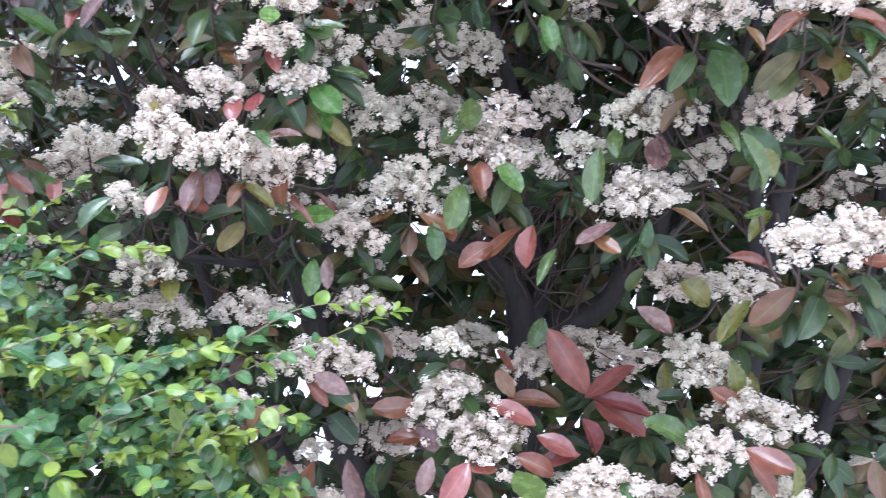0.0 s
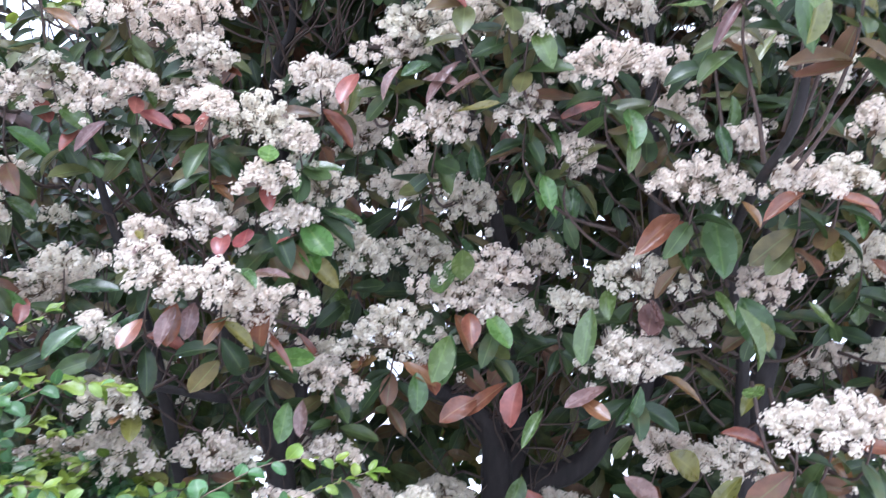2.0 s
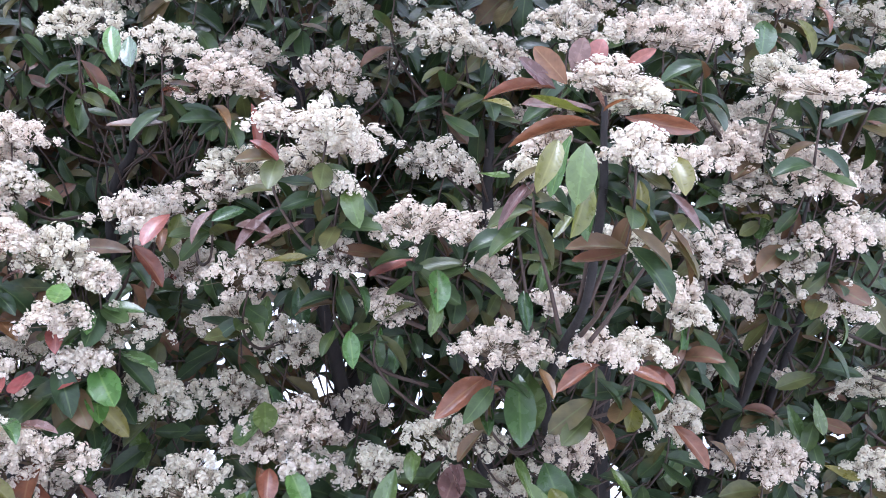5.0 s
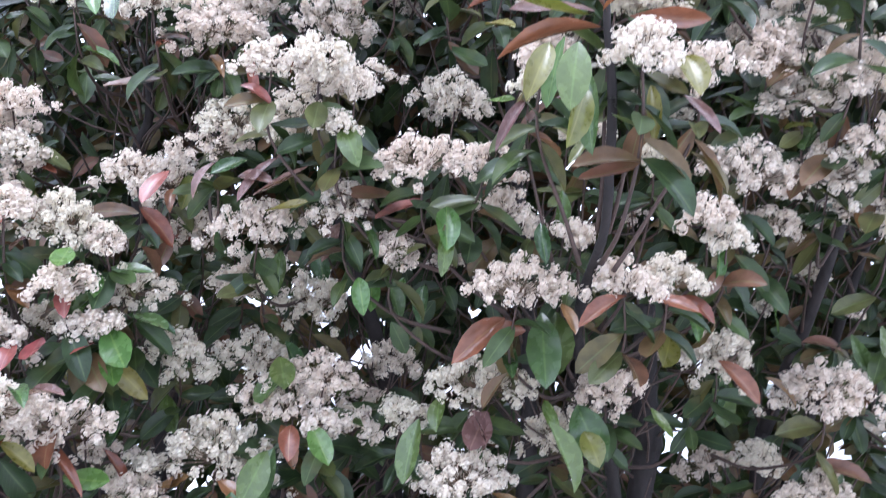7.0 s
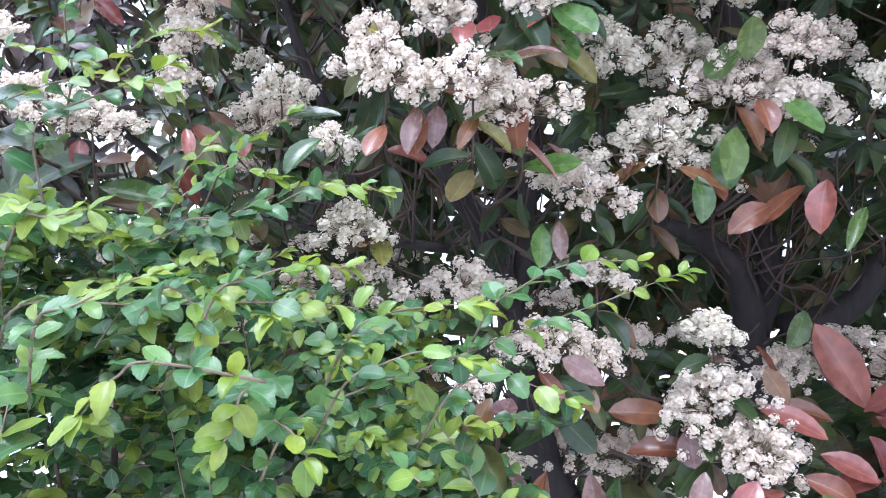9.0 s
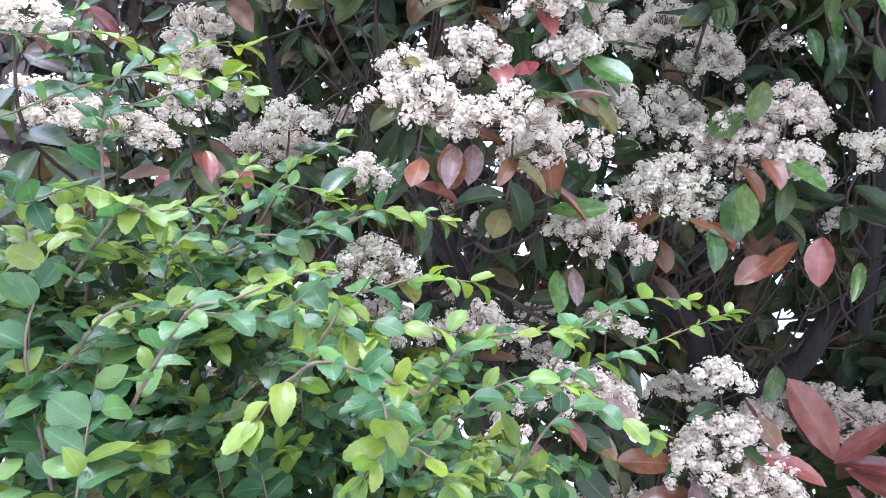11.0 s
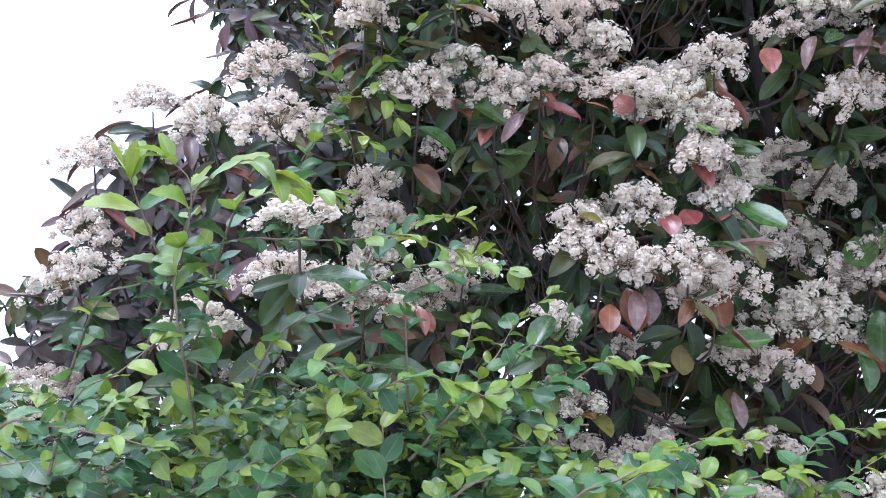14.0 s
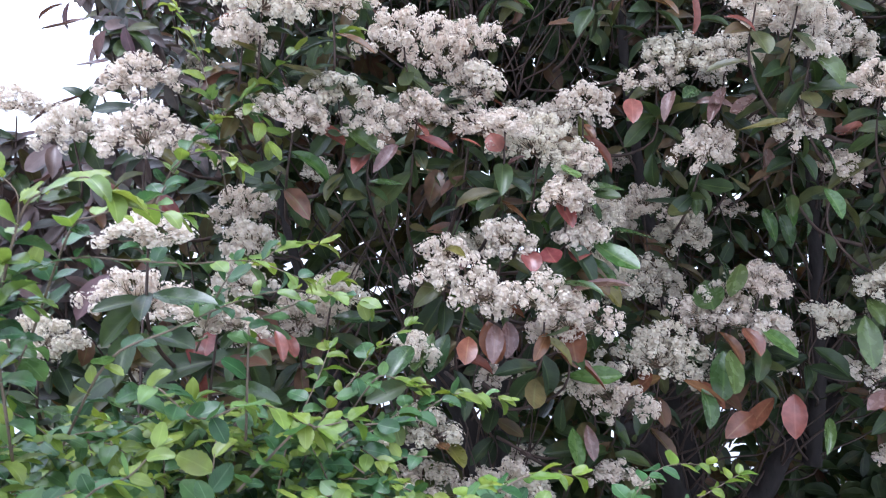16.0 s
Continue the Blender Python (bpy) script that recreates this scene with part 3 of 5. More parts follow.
flower_head(0.558, 1.003, 2.213, 0.047, 0.038)
flower_head(0.560, 1.710, 1.769, 0.059, 0.039)
flower_head(0.570, 1.403, 2.285, 0.045, 0.028)
flower_head(0.586, 1.282, 1.574, 0.051, 0.045)
flower_head(0.610, 1.423, 2.745, 0.058, 0.039)
flower_head(0.613, 1.320, 1.985, 0.051, 0.041)
flower_head(0.618, 1.631, 1.491, 0.075, 0.044)
flower_head(0.628, 1.496, 1.829, 0.061, 0.084)
flower_head(0.632, 1.567, 1.239, 0.074, 0.056)
flower_head(0.664, 1.086, 2.242, 0.042, 0.055)
flower_head(0.664, 1.289, 1.592, 0.062, 0.048)
flower_head(0.677, 1.350, 2.212, 0.044, 0.049)
flower_head(0.685, 1.593, 1.077, 0.051, 0.039)
flower_head(0.694, 1.330, 2.003, 0.047, 0.031)
flower_head(0.718, 1.274, 2.614, 0.090, 0.048)
flower_head(0.719, 1.291, 1.589, 0.037, 0.033)
flower_head(0.765, 1.346, 2.112, 0.049, 0.044)
flower_head(0.769, 1.155, 2.568, 0.057, 0.040)
flower_head(0.794, 1.337, 2.071, 0.038, 0.033)
flower_head(0.812, 1.384, 2.758, 0.077, 0.052)
flower_head(0.857, 1.562, 1.917, 0.068, 0.062)
flower_head(0.859, 1.519, 1.587, 0.035, 0.030)
flower_head(0.859, 1.374, 2.214, 0.070, 0.052)
flower_head(0.876, 1.326, 2.740, 0.075, 0.056)
flower_head(0.878, 1.316, 2.415, 0.072, 0.048)
flower_head(0.910, 1.500, 1.532, 0.063, 0.039)
flower_head(0.926, 1.433, 2.136, 0.042, 0.042)
flower_head(0.936, 1.338, 2.343, 0.072, 0.036)
flower_head(0.954, 1.358, 2.513, 0.058, 0.038)
flower_head(0.954, 1.258, 2.547, 0.086, 0.049)
flower_head(0.971, 1.169, 2.480, 0.070, 0.035)
flower_head(0.983, 1.298, 2.768, 0.075, 0.044)
flower_head(1.000, 1.373, 2.223, 0.073, 0.055)
flower_head(1.004, 2.046, 1.735, 0.063, 0.042)
flower_head(1.008, 1.267, 2.361, 0.072, 0.054)
flower_head(1.035, 1.838, 1.740, 0.050, 0.035)
flower_head(1.065, 1.294, 2.254, 0.060, 0.054)
flower_head(1.068, 1.656, 1.666, 0.078, 0.055)
flower_head(1.076, 1.579, 1.864, 0.085, 0.068)
flower_head(1.099, 1.369, 2.144, 0.062, 0.043)
flower_head(1.152, 1.221, 2.600, 0.041, 0.041)
flower_head(1.169, 1.768, 1.593, 0.041, 0.047)
flower_head(1.207, 1.315, 2.764, 0.064, 0.032)
flower_head(1.209, 1.324, 2.280, 0.047, 0.059)
flower_head(1.325, 1.609, 1.871, 0.058, 0.045)
flower_head(1.400, 1.607, 1.841, 0.052, 0.052)
flower_head(1.458, 1.782, 2.080, 0.088, 0.044)
flower_head(0.005, 1.620, 1.266, 0.090, 0.072)
flower_head(0.075, 1.610, 1.177, 0.087, 0.066)
flower_head(0.306, 1.520, 1.115, 0.076, 0.041)
flower_head(-0.104, 1.860, 1.349, 0.048, 0.041)
flower_head(0.061, 1.970, 1.355, 0.087, 0.036)
flower_head(0.195, 1.900, 1.297, 0.056, 0.035)
flower_head(0.336, 1.950, 1.342, 0.072, 0.043)
flower_head(0.438, 1.950, 1.303, 0.073, 0.037)
flower_head(0.486, 1.950, 1.187, 0.067, 0.052)
flower_head(-0.258, 1.560, 1.350, 0.070, 0.041)
flower_head(-0.174, 1.580, 1.332, 0.041, 0.035)
flower_head(-0.134, 1.980, 1.098, 0.076, 0.040)
flower_head(-0.064, 1.980, 1.125, 0.051, 0.035)
flower_head(-0.254, 2.050, 1.117, 0.046, 0.046)
flower_head(0.211, 1.930, 1.308, 0.050, 0.035)
flower_head(0.548, 1.070, 2.355, 0.090, 0.040)
flower_head(0.590, 1.070, 2.331, 0.050, 0.026)
# single leaves: stalk end, tip, half width, colour
single_leaf((0.338, 1.880, 1.221), (0.250, 1.840, 1.371), 0.038, RED)
single_leaf((0.333, 1.900, 1.225), (0.260, 1.880, 1.341), 0.028, DUSKY)
single_leaf((0.328, 1.870, 1.216), (0.428, 1.830, 1.299), 0.027, RED)
single_leaf((0.345, 1.870, 1.216), (0.463, 1.800, 1.204), 0.031, RED)
single_leaf((0.350, 1.870, 1.207), (0.453, 1.800, 1.154), 0.037, RED)
single_leaf((0.268, 1.850, 1.198), (0.152, 1.820, 1.248), 0.024, COPPER)
single_leaf((-0.033, 1.680, 1.220), (-0.147, 1.650, 1.233), 0.025, COPPER)
single_leaf((0.001, 1.660, 1.162), (-0.115, 1.630, 1.183), 0.025, COPPER)
single_leaf((-0.027, 1.630, 1.207), (-0.016, 1.600, 1.152), 0.027, DUSKY)
single_leaf((0.200, 1.700, 1.163), (0.276, 1.660, 1.139), 0.025, RED)
single_leaf((0.159, 1.800, 1.287), (0.109, 1.780, 1.332), 0.018, COPPER)
single_leaf((0.090, 1.660, 1.242), (0.188, 1.620, 1.213), 0.025, RED)
single_leaf((0.149, 1.620, 1.139), (0.227, 1.580, 1.123), 0.023, COPPER)
single_leaf((0.075, 1.600, 1.126), (0.091, 1.560, 1.111), 0.030, RED)
single_leaf((0.304, 1.880, 1.245), (0.259, 1.860, 1.320), 0.024, DUSKY)
single_leaf((0.202, 1.700, 1.092), (0.268, 1.660, 1.151), 0.022, RED)
single_leaf((-0.340, 1.500, 1.260), (-0.373, 1.460, 1.196), 0.023, COPPER)
single_leaf((-0.309, 1.500, 1.261), (-0.324, 1.470, 1.230), 0.021, DUSKY)
single_leaf((-0.272, 1.550, 1.302), (-0.222, 1.520, 1.262), 0.013, COPPER)
single_leaf((-0.167, 1.600, 1.301), (-0.159, 1.580, 1.335), 0.019, DUSKY)
single_leaf((0.151, 1.700, 1.244), (0.116, 1.700, 1.302), 0.018, COPPER)
single_leaf((0.054, 1.500, 1.154), (0.004, 1.440, 1.096), 0.029, RED)
single_leaf((0.029, 1.680, 1.268), (0.017, 1.700, 1.338), 0.025, DUSKY)
single_leaf((0.145, 1.500, 1.141), (0.181, 1.450, 1.100), 0.038, GREEN)
single_leaf((-0.312, 1.550, 1.144), (-0.290, 1.530, 1.060), 0.026, DUSKY)
single_leaf((-0.256, 1.560, 1.138), (-0.278, 1.530, 1.055), 0.024, COPPER)
single_leaf((-0.169, 1.450, 1.291), (-0.225, 1.430, 1.330), 0.019, DUSKY)
single_leaf((0.538, 1.600, 1.285), (0.589, 1.570, 1.253), 0.025, COPPER)
single_leaf((0.581, 1.600, 1.342), (0.600, 1.580, 1.274), 0.022, OLIVE)
single_leaf((0.491, 1.550, 1.173), (0.424, 1.500, 1.257), 0.031, GREEN)
single_leaf((0.575, 1.500, 1.189), (0.642, 1.450, 1.154), 0.026, COPPER)
single_leaf((0.468, 1.620, 1.393), (0.407, 1.580, 1.451), 0.024, DUSKY)
single_leaf((0.544, 1.620, 1.451), (0.503, 1.580, 1.503), 0.032, OLIVE)
single_leaf((0.622, 1.600, 1.465), (0.541, 1.550, 1.396), 0.020, OLIVE)
single_leaf((0.386, 1.500, 1.892), (0.464, 1.460, 1.938), 0.028, COPPER)
single_leaf((0.537, 1.500, 1.961), (0.523, 1.440, 1.828), 0.037, GREEN)
single_leaf((0.573, 1.480, 1.795), (0.597, 1.420, 1.711), 0.034, GREEN)
single_leaf((0.055, 1.550, 1.799), (0.051, 1.500, 1.856), 0.023, GREEN)
single_leaf((0.419, 1.500, 1.778), (0.383, 1.440, 1.703), 0.025, DUSKY)
single_leaf((0.301, 1.500, 1.758), (0.274, 1.460, 1.659), 0.022, GREEN)
single_leaf((0.038, 1.540, 1.690), (0.015, 1.490, 1.607), 0.025, GREEN)
single_leaf((-0.233, 1.600, 1.773), (-0.230, 1.550, 1.679), 0.022, GREEN)
single_leaf((-0.164, 1.600, 1.618), (-0.096, 1.570, 1.629), 0.016, COPPER)
single_leaf((-0.053, 1.580, 1.638), (0.017, 1.550, 1.599), 0.016, COPPER)
single_leaf((-0.020, 1.560, 1.617), (-0.006, 1.520, 1.552), 0.021, GREEN)
single_leaf((-0.267, 1.600, 1.543), (-0.268, 1.560, 1.473), 0.020, FRESH)
single_leaf((-0.239, 1.600, 1.548), (-0.236, 1.570, 1.487), 0.014, DUSKY)
single_leaf((0.160, 1.620, 1.611), (0.075, 1.580, 1.549), 0.017, COPPER)
single_leaf((0.181, 1.580, 1.613), (0.147, 1.540, 1.541), 0.025, RED)
single_leaf((-0.341, 1.500, 1.693), (-0.237, 1.460, 1.617), 0.011, COPPER)
single_leaf((-0.449, 1.420, 1.698), (-0.458, 1.370, 1.639), 0.017, DUSKY)
single_leaf((-0.497, 1.400, 1.672), (-0.512, 1.350, 1.623), 0.017, COPPER)
single_leaf((-0.358, 1.420, 1.687), (-0.381, 1.380, 1.646), 0.013, COPPER)
single_leaf((-0.553, 1.450, 1.686), (-0.582, 1.410, 1.606), 0.020, GREEN)
single_leaf((-0.254, 1.500, 1.858), (-0.215, 1.450, 1.787), 0.019, FRESH)
single_leaf((0.047, 1.600, 1.738), (0.088, 1.550, 1.681), 0.017, COPPER)
single_leaf((-0.458, 1.440, 1.709), (-0.453, 1.400, 1.634), 0.022, COPPER)
single_leaf((-0.423, 1.440, 1.709), (-0.421, 1.400, 1.653), 0.018, DUSKY)
single_leaf((-0.299, 1.470, 1.712), (-0.315, 1.420, 1.648), 0.027, COPPER)
single_leaf((-0.148, 1.600, 1.609), (-0.112, 1.560, 1.636), 0.023, COPPER)
single_leaf((-0.017, 1.600, 1.643), (0.022, 1.550, 1.589), 0.022, COPPER)
single_leaf((0.042, 1.580, 1.695), (0.014, 1.530, 1.607), 0.029, GREEN)
single_leaf((-0.525, 1.460, 1.687), (-0.567, 1.420, 1.614), 0.024, GREEN)
single_leaf((-0.346, 1.450, 1.853), (-0.340, 1.410, 1.805), 0.021, RED)
single_leaf((-0.318, 1.450, 1.948), (-0.308, 1.410, 1.892), 0.019, RED)
single_leaf((-0.773, 1.450, 2.076), (-0.724, 1.410, 2.024), 0.017, RED)
single_leaf((-0.675, 1.470, 2.035), (-0.706, 1.420, 1.984), 0.019, RED)
single_leaf((-0.449, 1.450, 2.078), (-0.434, 1.410, 2.013), 0.019, RED)
single_leaf((-0.513, 1.460, 2.069), (-0.473, 1.420, 2.040), 0.014, RED)
single_leaf((-0.589, 1.460, 2.097), (-0.572, 1.420, 2.055), 0.015, RED)
single_leaf((-0.423, 1.440, 1.998), (-0.397, 1.410, 2.020), 0.014, DUSKY)
single_leaf((-0.994, 1.450, 2.273), (-0.908, 1.420, 2.281), 0.012, COPPER)
single_leaf((-0.895, 1.450, 2.295), (-0.887, 1.400, 2.332), 0.021, COPPER)
single_leaf((-0.048, 1.420, 2.151), (0.015, 1.380, 2.154), 0.016, DUSKY)
single_leaf((0.079, 1.420, 2.185), (0.011, 1.370, 2.090), 0.022, DUSKY)
single_leaf((0.100, 1.600, 1.574), (0.036, 1.550, 1.546), 0.024, COPPER)
single_leaf((-0.930, 1.300, 1.634), (-0.905, 1.260, 1.602), 0.014, RED)
single_leaf((-1.073, 1.350, 1.742), (-1.096, 1.300, 1.675), 0.019, PURPLE)
single_leaf((-0.818, 1.400, 1.672), (-0.792, 1.370, 1.630), 0.012, RED)
single_leaf((0.029, 1.600, 1.847), (0.021, 1.560, 1.768), 0.032, GREEN)
single_leaf((0.282, 1.400, 2.128), (0.214, 1.370, 2.065), 0.023, RED)
single_leaf((0.437, 1.420, 1.928), (0.353, 1.360, 1.859), 0.024, COPPER)
single_leaf((0.500, 1.420, 1.942), (0.497, 1.360, 1.819), 0.028, GREEN)
single_leaf((0.326, 1.360, 2.100), (0.328, 1.300, 2.027), 0.024, FRESH)
single_leaf((0.499, 1.050, 2.197), (0.488, 1.020, 2.085), 0.020, GREEN)
single_leaf((0.592, 1.080, 2.198), (0.588, 1.040, 2.117), 0.011, OLIVE)
single_leaf((0.637, 1.080, 2.187), (0.671, 1.040, 2.126), 0.010, DUSKY)
single_leaf((0.428, 1.100, 2.179), (0.378, 1.060, 2.108), 0.009, DUSKY)
single_leaf((0.058, 1.270, 2.281), (0.073, 1.240, 2.307), 0.012, COPPER)
single_leaf((-0.030, 1.300, 2.270), (0.028, 1.270, 2.254), 0.012, RED)
single_leaf((-0.033, 1.420, 2.187), (-0.080, 1.380, 2.153), 0.015, GREEN)
single_leaf((0.023, 1.420, 2.197), (-0.038, 1.380, 2.111), 0.013, DUSKY)
single_leaf((-0.084, 1.420, 2.179), (-0.130, 1.380, 2.123), 0.013, DUSKY)
single_leaf((0.018, 1.380, 2.081), (0.098, 1.350, 2.079), 0.010, OLIVE)
single_leaf((0.070, 1.600, 1.808), (0.070, 1.550, 1.884), 0.025, GREEN)
single_leaf((-0.264, 1.480, 1.852), (-0.293, 1.430, 1.850), 0.024, RED)
single_leaf((-0.252, 1.480, 1.884), (-0.188, 1.430, 1.800), 0.026, FRESH)
single_leaf((-0.383, 1.440, 1.840), (-0.385, 1.400, 1.800), 0.022, RED)
single_leaf((-0.314, 1.420, 2.007), (-0.309, 1.380, 1.956), 0.019, FRESH)
single_leaf((-0.218, 1.500, 1.913), (-0.143, 1.450, 1.888), 0.020, GREEN)
single_leaf((0.073, 1.550, 1.737), (0.078, 1.500, 1.686), 0.022, COPPER)
single_leaf((0.109, 1.550, 1.741), (0.149, 1.500, 1.679), 0.020, FRESH)
single_leaf((0.411, 1.480, 1.712), (0.414, 1.420, 1.770), 0.023, DUSKY)
single_leaf((0.579, 1.450, 1.750), (0.596, 1.400, 1.708), 0.023, OLIVE)
single_leaf((0.837, 1.520, 1.894), (0.899, 1.470, 1.833), 0.019, COPPER)
single_leaf((0.619, 1.320, 1.956), (0.536, 1.280, 1.915), 0.016, COPPER)
single_leaf((0.660, 1.320, 1.956), (0.719, 1.280, 1.938), 0.016, COPPER)
single_leaf((0.185, 1.400, 1.979), (0.200, 1.360, 1.922), 0.017, FRESH)
single_leaf((0.754, 1.424, 1.976), (0.763, 1.382, 1.916), 0.013, FRESH)
single_leaf((-0.292, 1.482, 1.978), (-0.259, 1.416, 1.935), 0.016, FRESH)
single_leaf((0.195, 1.547, 2.030), (0.202, 1.524, 1.954), 0.016, FRESH)
single_leaf((0.250, 1.722, 2.063), (0.236, 1.657, 1.993), 0.015, FRESH)
single_leaf((0.789, 1.374, 2.074), (0.792, 1.346, 2.001), 0.011, FRESH)
single_leaf((1.016, 1.701, 2.096), (1.059, 1.729, 1.996), 0.016, FRESH)
single_leaf((0.455, 0.984, 2.205), (0.434, 1.015, 2.127), 0.013, FRESH)
single_leaf((-0.296, 1.281, 2.442), (-0.267, 1.237, 2.364), 0.015, FRESH)
single_leaf((0.495, 1.534, 1.135), (0.502, 1.496, 1.075), 0.015, COPPER)
single_leaf((0.584, 1.537, 1.174), (0.661, 1.542, 1.083), 0.018, COPPER)
single_leaf((0.596, 1.675, 1.261), (0.652, 1.671, 1.204), 0.019, COPPER)
single_leaf((-0.226, 1.603, 1.290), (-0.176, 1.567, 1.240), 0.021, COPPER)
single_leaf((0.492, 1.711, 1.423), (0.439, 1.644, 1.386), 0.022, COPPER)
single_leaf((0.600, 1.461, 1.506), (0.614, 1.394, 1.498), 0.019, COPPER)
single_leaf((-0.544, 1.492, 1.508), (-0.532, 1.425, 1.479), 0.012, COPPER)
single_leaf((0.700, 1.435, 1.521), (0.721, 1.375, 1.495), 0.015, COPPER)
single_leaf((0.767, 1.459, 1.544), (0.816, 1.410, 1.542), 0.017, COPPER)
single_leaf((0.519, 1.438, 1.547), (0.612, 1.442, 1.548), 0.017, COPPER)
single_leaf((1.001, 1.552, 1.566), (1.026, 1.526, 1.510), 0.016, COPPER)
single_leaf((0.279, 1.500, 1.597), (0.329, 1.469, 1.549), 0.017, COPPER)
single_leaf((0.432, 1.492, 1.642), (0.513, 1.497, 1.606), 0.017, COPPER)
single_leaf((-0.262, 1.577, 1.678), (-0.192, 1.582, 1.623), 0.011, COPPER)
single_leaf((1.011, 1.724, 1.896), (1.097, 1.724, 1.856), 0.016, COPPER)
single_leaf((0.519, 1.349, 1.945), (0.534, 1.291, 1.897), 0.012, COPPER)
single_leaf((0.729, 1.397, 1.980), (0.776, 1.350, 1.951), 0.015, COPPER)
single_leaf((1.073, 1.401, 2.182), (1.031, 1.354, 2.121), 0.019, COPPER)
single_leaf((-0.218, 1.601, 2.186), (-0.208, 1.536, 2.149), 0.012, COPPER)
single_leaf((-0.134, 1.426, 2.388), (-0.080, 1.355, 2.348), 0.011, COPPER)
single_leaf((-0.237, 1.441, 2.407), (-0.183, 1.362, 2.392), 0.009, COPPER)
single_leaf((1.039, 1.280, 2.740), (1.062, 1.233, 2.684), 0.010, COPPER)
single_leaf((-1.694, 1.876, 1.733), (-1.746, 1.887, 1.696), 0.013, PURPLE)
single_leaf((-1.642, 1.857, 1.794), (-1.772, 1.860, 1.785), 0.013, PURPLE)
single_leaf((-1.203, 1.740, 1.843), (-1.251, 1.758, 1.785), 0.024, PURPLE)
single_leaf((-1.604, 1.820, 1.919), (-1.694, 1.833, 1.875), 0.013, PURPLE)
single_leaf((-1.488, 1.813, 1.942), (-1.578, 1.821, 1.918), 0.015, PURPLE)
single_leaf((-1.578, 1.804, 1.974), (-1.694, 1.809, 1.956), 0.013, PURPLE)
single_leaf((-1.564, 1.795, 2.005), (-1.694, 1.800, 1.989), 0.010, PURPLE)
single_leaf((-1.371, 1.777, 2.067), (-1.462, 1.792, 2.017), 0.018, PURPLE)
single_leaf((-1.251, 1.674, 2.064), (-1.385, 1.678, 2.046), 0.019, PURPLE)
single_leaf((-1.539, 1.765, 2.104), (-1.668, 1.770, 2.087), 0.013, PURPLE)
single_leaf((-1.424, 1.766, 2.103), (-1.539, 1.769, 2.091), 0.018, PURPLE)
single_leaf((-1.384, 1.747, 2.165), (-1.462, 1.755, 2.141), 0.018, PURPLE)
single_leaf((-1.474, 1.745, 2.171), (-1.591, 1.748, 2.160), 0.015, PURPLE)
single_leaf((-1.410, 1.744, 2.177), (-1.320, 1.720, 2.258), 0.010, PURPLE)
single_leaf((-1.215, 1.612, 2.273), (-1.278, 1.618, 2.250), 0.019, PURPLE)
single_leaf((-1.227, 1.594, 2.332), (-1.257, 1.609, 2.280), 0.015, PURPLE)
single_leaf((-1.190, 1.591, 2.344), (-1.178, 1.608, 2.286), 0.015, PURPLE)
single_leaf((-1.263, 1.587, 2.355), (-1.348, 1.599, 2.314), 0.012, PURPLE)
single_leaf((-1.311, 1.580, 2.378), (-1.372, 1.585, 2.361), 0.012, PURPLE)
single_leaf((-1.300, 1.578, 2.384), (-1.317, 1.593, 2.331), 0.012, PURPLE)
single_leaf((0.352, 1.528, 1.118), (0.363, 1.476, 1.075), 0.018, GREEN)
single_leaf((-0.137, 1.608, 1.125), (-0.160, 1.609, 1.031), 0.021, GREEN)
single_leaf((0.502, 1.711, 1.204), (0.577, 1.718, 1.120), 0.022, GREEN)
single_leaf((0.499, 1.632, 1.221), (0.545, 1.633, 1.151), 0.019, GREEN)
single_leaf((0.231, 1.889, 1.405), (0.210, 1.843, 1.341), 0.025, GREEN)
single_leaf((0.224, 1.543, 1.564), (0.180, 1.490, 1.509), 0.013, GREEN)
single_leaf((0.386, 1.467, 1.619), (0.377, 1.471, 1.534), 0.019, GREEN)
single_leaf((0.509, 1.308, 1.622), (0.515, 1.239, 1.605), 0.015, GREEN)
single_leaf((-0.594, 1.395, 1.651), (-0.630, 1.334, 1.608), 0.021, GREEN)
single_leaf((-0.152, 1.736, 1.746), (-0.089, 1.675, 1.715), 0.016, GREEN)
single_leaf((0.494, 1.292, 1.752), (0.551, 1.299, 1.660), 0.028, GREEN)
single_leaf((-0.353, 1.401, 1.757), (-0.294, 1.310, 1.780), 0.015, GREEN)
single_leaf((-0.210, 1.722, 1.790), (-0.189, 1.703, 1.717), 0.026, GREEN)
single_leaf((0.509, 1.433, 1.796), (0.516, 1.372, 1.745), 0.012, GREEN)
single_leaf((0.705, 1.495, 1.800), (0.726, 1.447, 1.753), 0.009, GREEN)
single_leaf((0.339, 1.531, 1.801), (0.324, 1.475, 1.754), 0.018, GREEN)
single_leaf((0.879, 1.630, 1.886), (0.900, 1.659, 1.793), 0.025, GREEN)
single_leaf((0.450, 1.455, 1.888), (0.444, 1.398, 1.839), 0.015, GREEN)
single_leaf((-0.234, 1.643, 1.888), (-0.153, 1.647, 1.830), 0.016, GREEN)
single_leaf((0.917, 1.698, 1.907), (0.921, 1.725, 1.792), 0.024, GREEN)
single_leaf((-0.255, 1.566, 1.920), (-0.161, 1.556, 1.903), 0.017, GREEN)
single_leaf((1.189, 1.698, 1.994), (1.215, 1.709, 1.917), 0.019, GREEN)
single_leaf((1.231, 1.658, 2.007), (1.233, 1.657, 1.928), 0.019, GREEN)
single_leaf((0.225, 1.545, 2.022), (0.258, 1.553, 1.945), 0.018, GREEN)
single_leaf((0.295, 1.725, 2.051), (0.279, 1.660, 1.982), 0.018, GREEN)
